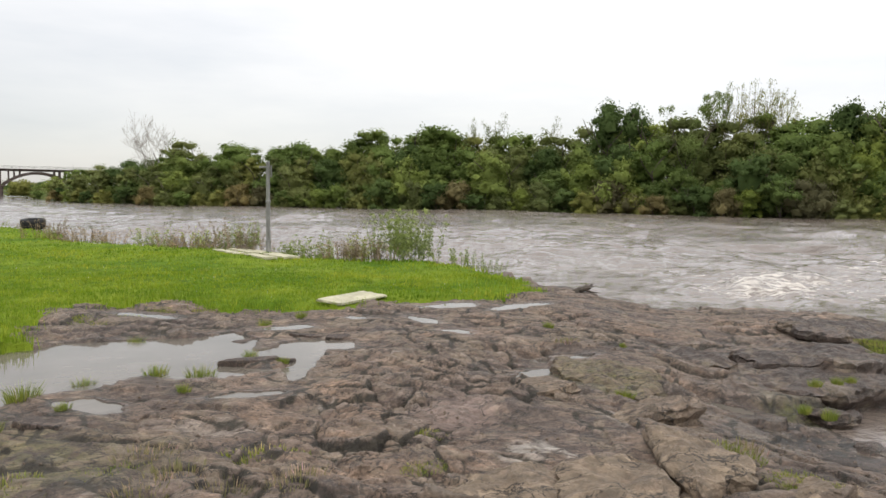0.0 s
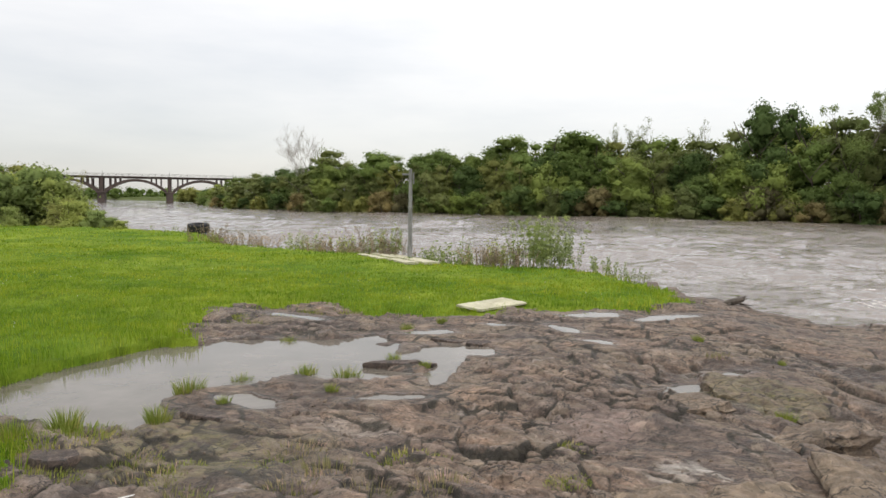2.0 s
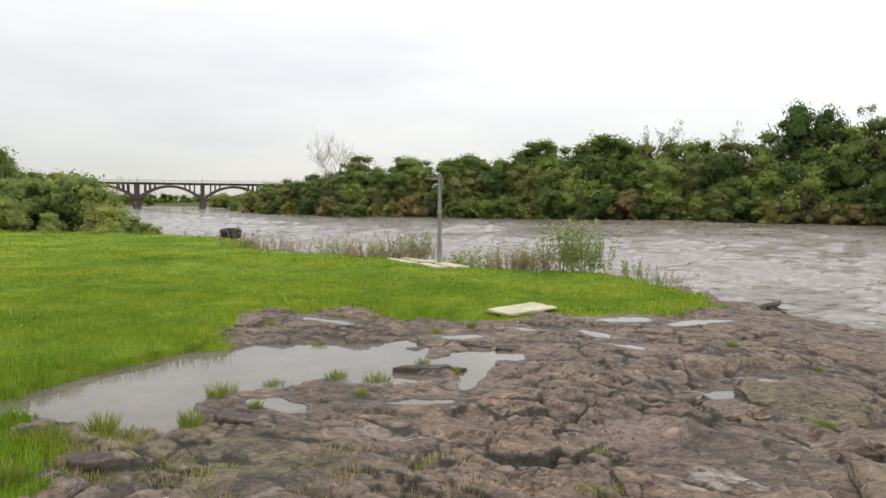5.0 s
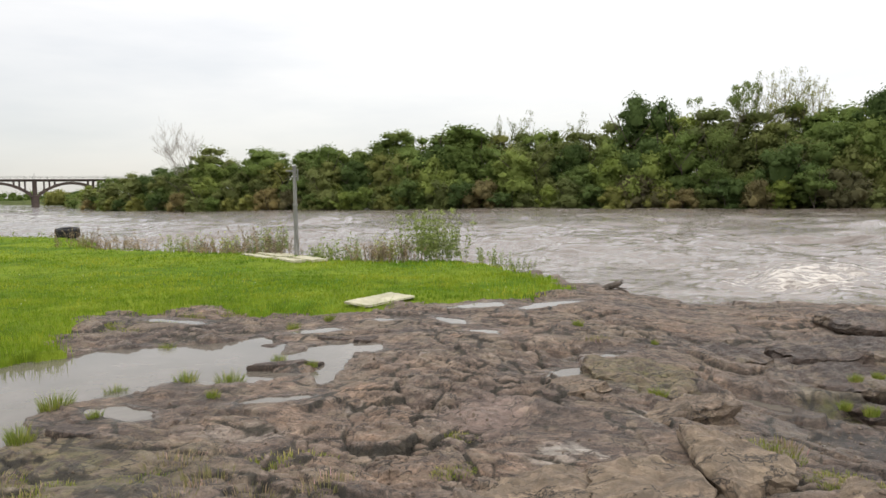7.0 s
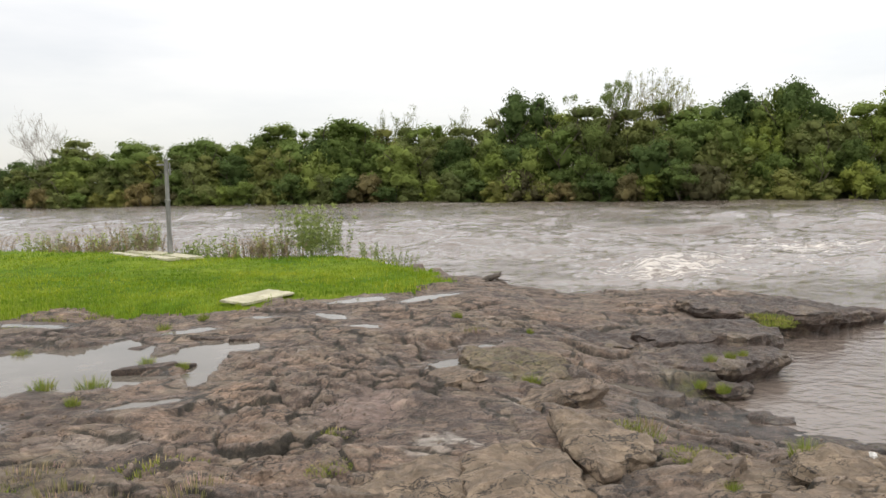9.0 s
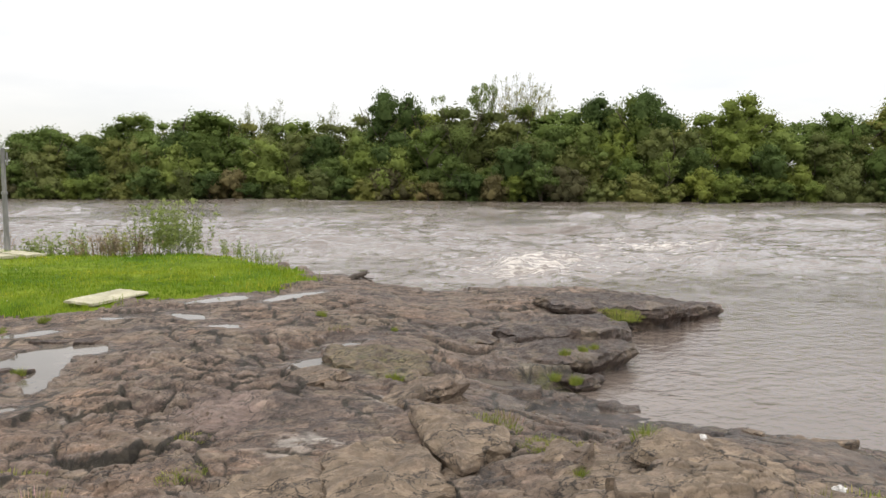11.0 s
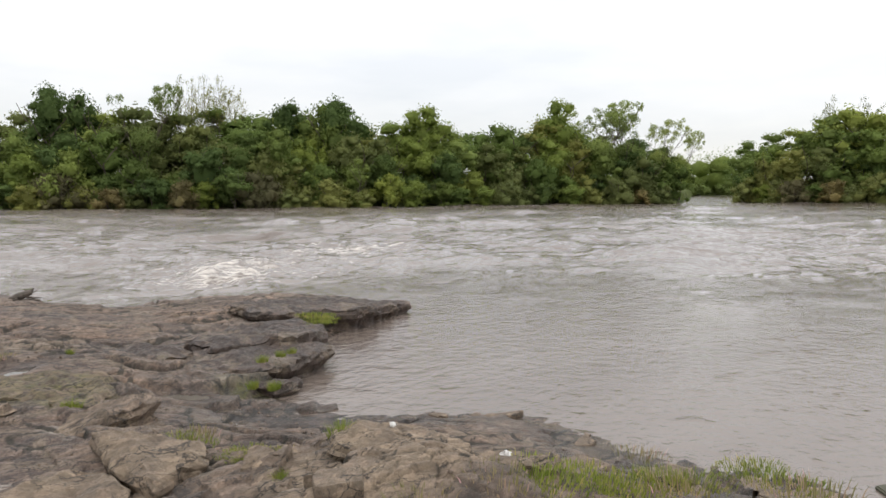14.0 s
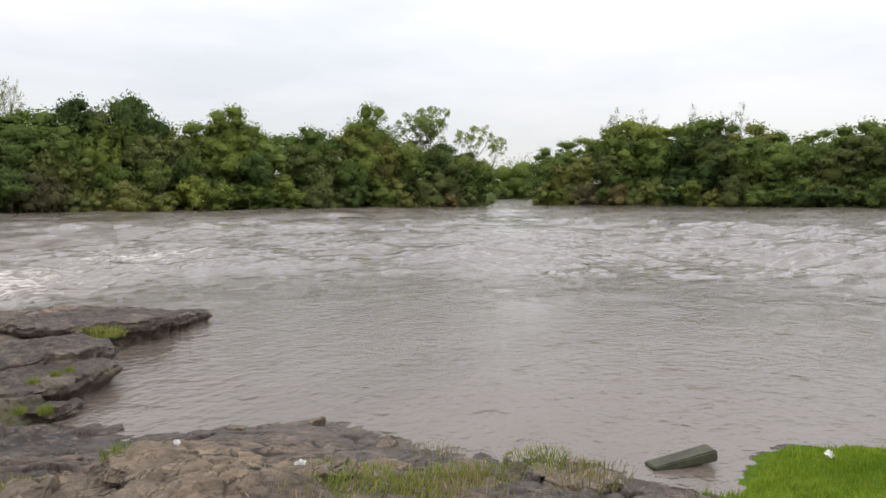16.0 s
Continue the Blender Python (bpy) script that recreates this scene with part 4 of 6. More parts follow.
def clump_cores(blobs, squash, rng):
    """The leafy inside of each clump: an uneven lump under the outer sprays."""
    global BALL
    if BALL is None:
        bm = bmesh.new()
        bmesh.ops.create_icosphere(bm, subdivisions=1, radius=1.0)
        BALL = np.array([v.co for v in bm.verts]), np.array([[v.index for v in f.verts] for f in bm.faces])
        bm.free()
    ball, tri = BALL
    vs, fs = [], []
    for k, (x, y, z, r) in enumerate(blobs):
        a = rng.uniform(0, 6, 6)
        lump = 0.66 + 0.14 * np.sin(4 * ball[:, 0] + a[0]) * np.cos(4 * ball[:, 1] + a[1]) + 0.13 * np.sin(7 * ball[:, 2] + a[2] + 3 * ball[:, 0]) + 0.06 * rng.normal(size=len(ball))
        v = ball * (r * lump)[:, None] * np.array([1, 1, squash]) + np.array([x, y, z])
        v[:, 2] = np.maximum(v[:, 2], 0.02)
        vs.append(v)
        fs.append(tri + k * len(ball))
    return np.concatenate(vs), np.concatenate(fs), np.tile(ball, (len(blobs), 1))


def leaf_cloud(name, blobs, count, size, mat, seed, parent=None, squash=0.85, droop=0.0, label="", core=False):
    """A crown: many small folded leaf sprays on the shells of uneven, overlapping clumps."""
    rng = np.random.default_rng(seed)
    blobs = np.array(blobs, float)
    share = blobs[:, 3] ** 2
    which = rng.choice(len(blobs), count, p=share / share.sum())
    d = rng.normal(size=(count, 3))
    d /= np.linalg.norm(d, axis=1)[:, None]
    d[:, 2] = np.where(rng.random(count) < 0.45, np.abs(d[:, 2]), d[:, 2])
    rad = blobs[which, 3] * (rng.uniform(0.5, 1.13, count) if core else rng.uniform(0.35, 1.0, count) ** 0.45)
    lump = 1 + 0.3 * np.sin(d[:, 0] * 5 + which) * np.cos(d[:, 1] * 6 + 2 * which) + 0.08 * rng.normal(size=count)
    p = blobs[which, :3] + d * (rad * lump)[:, None] * np.array([1, 1, squash])
    p[:, 2] -= droop * rng.random(count) ** 2 * np.hypot(d[:, 0], d[:, 1]) * blobs[which, 3]
    p[:, 2] = np.maximum(p[:, 2], 0.05)
    n = d + 0.75 * rng.normal(size=(count, 3)) + np.array([0, 0, 0.35])
    n /= np.linalg.norm(n, axis=1)[:, None]
    a = np.cross(n, rng.normal(size=(count, 3)))
    a /= np.linalg.norm(a, axis=1)[:, None]
    b = np.cross(n, a)
    s = size * rng.uniform(0.55, 1.35, count)[:, None]
    if size < 0.1:
        lift = n * s * 0.18
        v = np.stack([p - a * s, p - b * s * 0.34 + lift, p + a * s, p + b * s * 0.34 + lift], 1).reshape(-1, 3)
        k = np.arange(count)[:, None] * 4
        return soup(name, v, np.concatenate([k + [0, 1, 2], k + [0, 2, 3]]), mat, parent, label)
    # far crowns: one spray a leaf, shaded with the roundness of its clump
    v = np.stack([p - a * s * 0.8, p + a * s * 0.8 - b * s * 0.35, p + a * s * 0.3 + b * s * 0.75], 1).reshape(-1, 3)
    f = np.arange(count * 3).reshape(-1, 3)
    soft = np.repeat(d + 0.25 * n + np.array([0, 0, 0.2]), 3, 0)
    if core:
        cv, cf, cn = clump_cores(blobs, squash, rng)
        f = np.concatenate([f, cf + len(v)])
        v, soft = np.concatenate([v, cv]), np.concatenate([soft, cn + 0.55 * rng.normal(size=cn.shape) + np.array([0, 0, 0.2])])
    ob = soup(name, v, f, mat, parent, label)
    soft /= np.linalg.norm(soft, axis=1)[:, None]
    ob.data.normals_split_custom_set_from_vertices(soft.tolist())
    return ob


def limbs(bm, rng, start, direction, length, radius, depth, spread_, ends, up=0.25):
    """A limb that bends and forks."""
    p, d = Vector(start), Vector(direction).normalized()
    pts, rad = [p.copy()], [radius]
    for k in range(3):
        d = (d + Vector((rng.normal(0, 0.16), rng.normal(0, 0.16), up * 0.3))).normalized()
        p = p + d * length / 3
        pts.append(p.copy())
        rad.append(radius * (1 - 0.2 * (k + 1)))
    tube(bm, pts, [max(0.014, q) for q in rad], 5 if depth > 1 else 4)
    if depth == 0:
        ends.append(tuple(p))
        return
    for k in range(rng.integers(2, 4) if up < 0.28 else rng.integers(3, 5)):
        t = rng.uniform(0.55, 1.0) if k else 1.0
        at = pts[2].lerp(pts[3], max(0, t * 3 - 2)) if t > 0.66 else pts[1].lerp(pts[2], t * 3 - 1)
        side = Vector((rng.normal(), rng.normal(), rng.normal() * 0.4 + up)).normalized()
        limbs(bm, rng, at, d * (1 - spread_) + side * spread_, length * rng.uniform(0.55, 0.8), radius * 0.5, depth - 1, spread_, ends, up)


def measure_up(root, crown):
    """Keep the height and the width of the crown, for planting."""
    co = np.empty(len(crown.data.vertices) * 3, np.float32)
    crown.data.vertices.foreach_get("co", co)
    co = co.reshape(-1, 3)
    root["high"] = float(np.percentile(co[:, 2], 99.6))
    root["wide"] = float(np.percentile(co[:, 0], 99) - np.percentile(co[:, 0], 1))


def make_tree(name, label, high, wide, mat, seed, leaf=0.3, count=4200, trunk=0.12, skirt=0.15, n_blobs=11, droop=0.0, category="tree", bark=None, airy=False):
    """A tree or a big shrub: a forked trunk with limbs, and a crown of clumps from skirt * high up to the top."""
    rng = np.random.default_rng(seed)
    root = new(name)
    bm, ends = bmesh.new(), []
    for k in range(2 if skirt < 0.2 else 1):
        limbs(bm, rng, (rng.normal(0, 0.05) * wide * k, rng.normal(0, 0.05) * wide * k, -0.4), (rng.normal(0, 0.15), rng.normal(0, 0.15), 1), high * (0.45 if airy else 0.6), trunk, 3 if airy else 1, 0.5, ends)
    part("trunk", bm, bark or BARK, root)
    blobs = []
    for k in range(int(n_blobs * 2.6)):
        f = rng.random() ** 0.75
        fill = math.sin(math.pi * min(0.97, 0.24 + 0.67 * f)) ** 0.55
        r = wide * (0.07 + 0.17 * rng.random() ** 1.5) * (0.7 + 0.35 * fill)
        reach = wide * 0.5 * fill * rng.random() ** 0.5 - r * 0.3
        a = rng.uniform(0, math.tau)
        blobs.append((reach * math.cos(a), reach * math.sin(a), high * (skirt + (0.95 - skirt) * f) - r * 0.6, r))
    blobs.append((rng.normal(0, 0.06) * wide, rng.normal(0, 0.06) * wide, high - wide * 0.16, wide * 0.17))
    if airy:
        blobs = [(*e, wide * rng.uniform(0.05, 0.1)) for e in ends] + [b for b in blobs[:-1] if b[2] < high * 0.6]
    else:
        blobs.append((0, 0, high * (0.5 + skirt * 0.4), wide * 0.3))
    crown = leaf_cloud("crown", blobs, count, leaf, mat, seed + 1, root, droop=droop, core=not airy)
    measure_up(root, crown)
    return tagged(root, label, category)


def make_bare_tree(name, label, high, seed, mat, leaves=0, thick=0.009):
    rng = np.random.default_rng(seed)
    root = new(name)
    bm, ends = bmesh.new(), []
    for k in range(3):
        limbs(bm, rng, (0.1 * k, 0, -0.3), (0.2 * (k - 1), rng.normal(0, 0.15), 1), high * (0.36 - 0.03 * abs(k - 1)), high * thick, 3 if leaves else 4, 0.42 if leaves else 0.55, ends, 0.3)
    top = max(v.co.z for v in bm.verts)
    bmesh.ops.scale(bm, vec=(high / top,) * 3, verts=bm.verts[:])
    trunk = part("trunk", bm, mat, root)
    if leaves:
        blobs = [(*(c * high / top for c in e), 0.5) for e in ends]
        leaf_cloud("crown", blobs, leaves * 6, 0.15, LEAF_OLIVE, seed + 1, root)
    measure_up(root, trunk)
    return tagged(root, label, "tree")


def scaled(x, y, z, sx, sz, turn):
    return pose(x, y, z, 0, 0, turn) @ Matrix.Diagonal((sx, sx, sz, 1))


SHRUBS = [
    make_tree("shrub", "dense mid-green riverside shrub over the water's edge", 4.2, 5.0, LEAF_MID, 11, 0.155, 3000, 0.06, 0.05, 10, category="shrub"),
    make_tree("shrub", "olive green riverside shrub with thin twigs", 3.8, 4.6, LEAF_OLIVE, 12, 0.145, 2900, 0.05, 0.05, 10, category="shrub"),
    make_tree("shrub", "brownish half-bare riverside shrub", 3.0, 4.4, LEAF_BROWN, 13, 0.135, 2800, 0.05, 0.04, 10, category="shrub"),
    make_tree("shrub", "fresh yellow-green riverside shrub", 3.4, 4.0, LEAF_LIGHT, 14, 0.145, 2700, 0.05, 0.04, 9, category="shrub"),
    make_tree("shrub", "dark green riverside shrub", 4.6, 5.2, LEAF_DARK, 15, 0.155, 3000, 0.06, 0.05, 10, category="shrub"),
]
TREES = [
    make_tree("tree", "broad mid-green tree in the wooded bank", 8.5, 7.0, LEAF_MID, 21, 0.175, 6200, 0.14, 0.12, 13),
    make_tree("tree", "olive green tree in the wooded bank", 8.5, 6.4, LEAF_OLIVE, 22, 0.165, 6000, 0.13, 0.12, 13),
    make_tree("tree", "light green willow with drooping sprays", 8.0, 6.4, LEAF_LIGHT, 23, 0.16, 6000, 0.13, 0.1, 12, droop=0.5),
    make_tree("tree", "dark green rounded tree in the wooded bank", 9.0, 6.2, LEAF_DARK, 24, 0.175, 6200, 0.15, 0.2, 12),
    make_tree("tree", "tall mid-green tree with an uneven crown", 11.0, 6.6, LEAF_MID, 25, 0.175, 6200, 0.16, 0.25, 12),
    make_tree("tree", "tall light green tree with an open crown", 11.5, 6.0, LEAF_LIGHT, 26, 0.165, 4600, 0.15, 0.3, 10),
]
FRESH = [make_tree("shrub", "fresh light green shrub past the lawn", 3.6, 4.4, LEAF_FRESH, 16, 0.12, 4200, 0.05, 0.04, 10, category="shrub"),
         make_tree("tree", "fresh light green tree on the near bank", 8.0, 6.6, LEAF_FRESH, 27, 0.14, 7000, 0.13, 0.1, 12)]
AIRY = make_tree("tree", "feathery light green tree with an open crown and bare limbs showing", 9.5, 6.4, LEAF_FRESH, 28, 0.12, 6500, 0.13, 0.12, 10, airy=True)
# skyline: azimuth in degrees and elevation of the tree tops
SKY_AZ = [-29, -28.2, -27.1, -25.7, -24.3, -21.8, -20.2, -19.4, -17.8, -17, -16.1, -14.8, -14.1, -13.3, -11.9, -11, -9.9, -8.4, -7.5, -5.5, -3.6, -2.3, -0.5, 0.7, 2.7, 5.2, 6.2, 9, 11.8, 15.9, 20.7, 25.9,
          27.5, 29.8, 34.1, 34.7, 37.2, 41, 42.1, 43.5, 44.7, 45.5, 47, 48.1, 50.3, 51.5, 54.9, 55.9, 56.6, 58.3, 59.2]
SKY_EL = [0.6, 0.7, 1.45, 1.6, 2.3, 2.35, 3.0, 3.6, 2.65, 2.9, 3.5, 3.6, 3.1, 3.45, 3.65, 3.8, 3.6, 3.9, 3.55, 4.8, 4.8, 5.0, 5.2, 5.0, 4.65, 5.15, 4.9, 5.15, 5.35, 5.8, 6.25, 6.0,
          6.1, 5.7, 5.45, 5.2, 5.2, 5.2, 4.55, 4.5, 4.9, 4.7, 4.3, 5.5, 5.3, 4.7, 4.2, 3.7, 3.3, 2.9, 2.4]
ISLE_AZ = [62.4, 62.8, 63.6, 65.4, 66.4, 67.5, 68.6, 70.5, 72, 73, 75.8, 78, 80.8, 84.2, 88, 100, 130]
ISLE_EL = [2.9, 3.5, 3.9, 4.3, 4.7, 5.05, 5.25, 5.1, 4.9, 5.1, 5.15, 5.0, 4.3, 4.8, 4.6, 4.4, 3.5]


def plant(kinds, rng, az, behind, tall, stretch=1.0):
    """A copy of one of the kinds at the azimuth, that far behind the far waterline, with its top at the given height."""
    d = bank_distance(az) + behind
    x, y = d * math.sin(radians(az)), d * math.cos(radians(az))
    ob = kinds[rng.integers(len(kinds))]
    z = -0.5 + min(0.9, 0.08 * max(0, behind))
    sz = (tall - z) / ob["high"]
    sx = sz ** 0.75 * stretch * rng.uniform(0.9, 1.2)
    return copy_thing(ob, scaled(x, y, z, sx, sz, rng.uniform(0, 360)))


def wooded_bank(az0, az1, sky_az, sky_el, seed, front=2.0):
    rng = np.random.default_rng(seed)
    made = []

    def walk_along(step, behind, kinds, share, stretch=1.0):
        az = az0
        while az < az1:
            d = bank_distance(az)
            back = behind + rng.uniform(-1, 1)
            top = (1.6 + (d + back) * math.tan(radians(np.interp(az, sky_az, sky_el)))) * share * (rng.uniform(0.9, 1.0) if share > 0.7 else rng.uniform(0.6, 1.45))
            made.append(plant(kinds, rng, az, back, max(1.6, top), stretch))
            az += math.degrees(step * rng.uniform(0.75, 1.25) / d)

    walk_along(3.9, 9, TREES, 1.0, 1.25)
    walk_along(4.2, 5, TREES[:4] + TREES[:2], 0.82, 1.1)
    walk_along(3.6, 2.4, SHRUBS[:2] + SHRUBS[3:] + [TREES[1], TREES[2], TREES[3]], 0.5)
    walk_along(2.8, -0.6, [SHRUBS[k] for k in (0, 1, 4, 1, 3, 4, 0, 1, 2)], 0.26)
    for ob in made:
        tagged(ob, group="trees of the far bank")


wooded_bank(-28.6, 58.2, SKY_AZ, SKY_EL, 31)
wooded_bank(62.9, 89, ISLE_AZ, ISLE_EL, 33)

# the trees that stand out of the skyline
def stand_out(ob, az, el, behind, wide, turn=0.0):
    """A tree that rises over the others: its top at the given elevation, its crown that many metres wide."""
    d = float(bank_distance(az)) + behind
    k = wide * 1.45 / ob["wide"]
    return copy_thing(ob, scaled(d * math.sin(radians(az)), d * math.cos(radians(az)), 0.4, k, (1.2 + d * math.tan(radians(el))) / ob["high"], turn))


bare = make_bare_tree("bare_tree", "tall bare pale grey tree above the wooded bank", 14.2, 41, BARK_PALE)
bare.matrix_basis = pose(128 * math.sin(radians(-21.2)), 128 * math.cos(radians(-21.2)), 0.3) @ Matrix.Diagonal((7.0 / bare["wide"], 7.0 / bare["wide"], 1, 1))
twiggy = make_bare_tree("twiggy_tree", "nearly leafless dark tree top above the bank", 12.5, 43, BARK, 300)
twiggy.matrix_basis = pose(112 * math.sin(radians(4.4)), 112 * math.cos(radians(4.4)), 0.3) @ Matrix.Diagonal((0.5, 0.5, 1.07, 1))
for az, el, wide in ((21.1, 7.4, 4.5), (22.3, 7.3, 5.0), (23.4, 7.5, 5.0), (24.4, 7.4, 4.5), (2.5, 5.3, 3.0), (8.6, 5.4, 3.5), (68.0, 5.6, 4.0), (70.3, 5.5, 4.0), (73.6, 5.6, 4.0), (76.5, 5.6, 5.0)):
    stand_out(twiggy, az, el, 9, wide, az * 37)
for kind, az, el, wide in ((3, 13.2, 7.0, 5.2), (3, 14.7, 6.65, 3.6), (6, 18.5, 7.65, 4.4), (3, 28.8, 6.5, 4.6), (3, 31.4, 6.5, 4.6), (3, 32.9, 6.85, 5.0), (4, 38.4, 5.9, 4.0), (4, 39.4, 6.35, 5.5), (0, 45.0, 4.9, 4.5), (4, 49.3, 6.7, 4.6), (6, 52.0, 6.6, 6.0),
                           (6, 53.8, 6.2, 5.5), (6, 55.3, 5.4, 4.5), (6, 57.2, 5.0, 4.0), (6, 58.3, 4.2, 3.2), (1, -19.4, 3.7, 6.0), (0, -15.5, 3.6, 6.5), (0, -11.0, 3.8, 6.5), (5, -5.4, 4.9, 5.0), (0, -0.6, 5.2, 8.0), (2, 69.5, 5.3, 7.0), (0, 74.5, 5.3, 7.5)):
    stand_out((TREES + [AIRY])[kind], az, el, 8 if kind < 6 else 5, wide, az * 53)

# far woods beyond the gap, past the bridge and behind the banks: too far to tell trees apart
def far_woods(name, az0, az1, d, tall, seed, mat):
    rng = np.random.default_rng(seed)
    blobs = []
    az = az0
    while az < az1:
        a = radians(az)
        dd = d * rng.uniform(0.97, 1.05)
        h = tall * rng.uniform(0.7, 1.05)
        r = h * 0.42
        for k in range(3):
            blobs.append((dd * math.sin(a) + rng.normal(0, r * 0.4), dd * math.cos(a) + rng.normal(0, r * 0.4), max(r * 0.5, h - r * (0.9 + 0.7 * k)), r * rng.uniform(0.8, 1.1)))
        az += math.degrees(h * 0.4 / d)
    tagged(leaf_cloud(name, blobs, min(22000, 420 * len(blobs)), 0.002 * d ** 0.85 + 0.1, mat, seed, core=True), "distant green woods along the river", "trees", kind="stuff")


far_woods("distant_woods", -62, -27, 460, 8.0, 51, LEAF_MID)
far_woods("distant_woods", -30, -27.2, 240, 4.6, 52, LEAF_OLIVE)
far_woods("distant_woods", 57, 64.5, 238, 13.0, 53, LEAF_MID)
far_woods("distant_woods", 57, 64.5, 231, 4.0, 54, LEAF_FRESH)

# near bank upstream, past the lawn
rng = np.random.default_rng(61)
LEFT_TREES = [(-47.5, 60, 6.2, 1.1), (-45.5, 62, 6.3, 1.1), (-44.0, 64, 5.6, 1.1), (-49.5, 58, 6.3, 1.1), (-51.5, 60, 6.0, 1.1), (-54, 62, 6.4, 1.1), (-49.0, 66, 6.4, 1.1), (-46.6, 67, 6.3, 1.1), (-45.0, 68, 6.4, 1.0), (-48.2, 59, 5.9, 1.1), (-51, 66, 6.2, 1.1), (-42.0, 60, 4.3, 1.0), (-40.4, 60, 4.2, 1.0)]
LEFT_SHRUBS = [(-42.6, 52, 3.5, 1.0), (-41.2, 50, 3.1, 1.0), (-40.2, 52, 3.8, 1.0), (-39.0, 48, 3.6, 1.0), (-38.0, 45, 3.0, 0.9), (-37.2, 46, 1.9, 0.8), (-45.0, 46, 1.8, 0.9), (-47.0, 46, 1.7, 0.9), (-43.3, 44, 1.7, 0.9), (-49.0, 45, 1.8, 0.9), (-40.8, 42, 1.5, 0.8), (-51, 46, 2.0, 0.9),
               (-36.3, 41, 1.5, 1.1), (-35.6, 40, 1.35, 1.1), (-36.9, 41, 1.8, 1.0), (-34.6, 39, 1.05, 1.1), (-33.9, 38.5, 0.9, 1.1), (-37.6, 42, 1.9, 1.0), (-38.6, 46, 3.5, 1.0), (-41.8, 48, 3.3, 1.0), (-39.6, 50, 3.5, 1.1)]
for n, (az, d, tall, wide) in enumerate(LEFT_TREES + LEFT_SHRUBS):
    src = (FRESH[1] if n % 4 else TREES[1]) if n < len(LEFT_TREES) else (FRESH[0] if n % 5 else SHRUBS[1])
    x, y = d * math.sin(radians(az)), d * math.cos(radians(az))
    sz = tall / src["high"]
    tagged(copy_thing(src, scaled(x, y, max(height(x, y), WATER) - 0.05, sz * wide * 1.05, sz, rng.uniform(0, 360))), group="trees of the near bank")
for k in (0, 1, 2):
    copy_thing(twiggy, scaled(50 * math.sin(radians((-38.8, -36.6, -39.4)[k])), 50 * math.cos(radians((-38.8, -36.6, -39.4)[k])), 0.0, 0.3, (0.22, 0.23, 0.20)[k], 50 * k))
# the patterns stand in the wood themselves
for k, ob in enumerate(SHRUBS + TREES + FRESH + [AIRY]):
    az = 97 + 3.0 * k
    d = float(bank_distance(az)) + 4
    ob.matrix_basis = pose(d * math.sin(radians(az)), d * math.cos(radians(az)), 0.3)


# ---- reeds and bushes on the lawn's edge ----
def make_weed(name, label, high, wide, stems, mat, seed, leaf=0.05, per=16, category="bush"):
    """Upright stems with narrow leaves along them."""
    rng = np.random.default_rng(seed)
    root = new(name)
    blobs = []
    for k in range(stems):
        bm = bmesh.new()
        x, y = rng.normal(0, wide * 0.3, 2)
        h = high * rng.uniform(0.6, 1.05)
        lx, ly = rng.normal(0, 0.14, 2) * h
        lx, ly = lx + x * 0.35, ly + y * 0.35
        tube(bm, [(x, y, -0.08), (x + lx * 0.4, y + ly * 0.4, h * 0.55), (x + lx, y + ly, h)], [0.006, 0.005, 0.002], 4)
        part("stem", bm, mat, root)
        for f in np.linspace(0.25, 1.0, 6):
            blobs.append((x + lx * f, y + ly * f, h * f, leaf * (2.2 - 0.9 * f)))
    leaf_cloud("foliage", blobs, stems * per, leaf, mat, seed + 1, root)
    return tagged(root, label, category)


REED = make_weed("reed_clump", "green waterside weeds at the grass edge", 0.8, 0.75, 13, LEAF_REED, 71, 0.05, 22, "reeds")
DRY = make_weed("dry_reed_clump", "pinkish-brown dry reeds at the water's edge", 0.58, 0.8, 26, LEAF_STRAW, 73, 0.032, 16, "reeds")
BUSH = make_weed("bush", "leafy green willow bush at the water's edge", 1.2, 1.0, 16, LEAF_REED, 75, 0.05, 42)
SMALL = make_weed("weed", "small thin weeds at the grass tip", 0.45, 0.5, 9, LEAF_REED, 77, 0.03, 14, "weeds")
rng = np.random.default_rng(79)
ROW = [(DRY, -12.3, 23.6, 1.0), (DRY, -11.4, 23.3, 1.1), (DRY, -10.7, 23.1, 1.1), (DRY, -10.1, 23.0, 0.8), (REED, -12.0, 23.3, 0.6), (REED, -9.0, 23.0, 1.15), (REED, -8.5, 22.9, 1.2), (REED, -8.1, 22.7, 0.9), (DRY, -7.9, 22.4, 1.1), (DRY, -7.4, 22.4, 1.1), (DRY, -6.9, 22.2, 1.0),
       (REED, -7.2, 22.5, 1.05), (DRY, -6.3, 21.9, 1.1), (REED, -6.0, 21.7, 0.95), (DRY, -5.6, 21.3, 1.1), (DRY, -5.1, 21.0, 1.0), (REED, -5.3, 21.2, 1.1), (REED, -3.95, 19.7, 1.0), (REED, -3.5, 19.4, 1.1), (REED, -3.0, 19.3, 1.05), (REED, -2.6, 19.0, 0.95), (DRY, -2.1, 18.2, 1.0)]
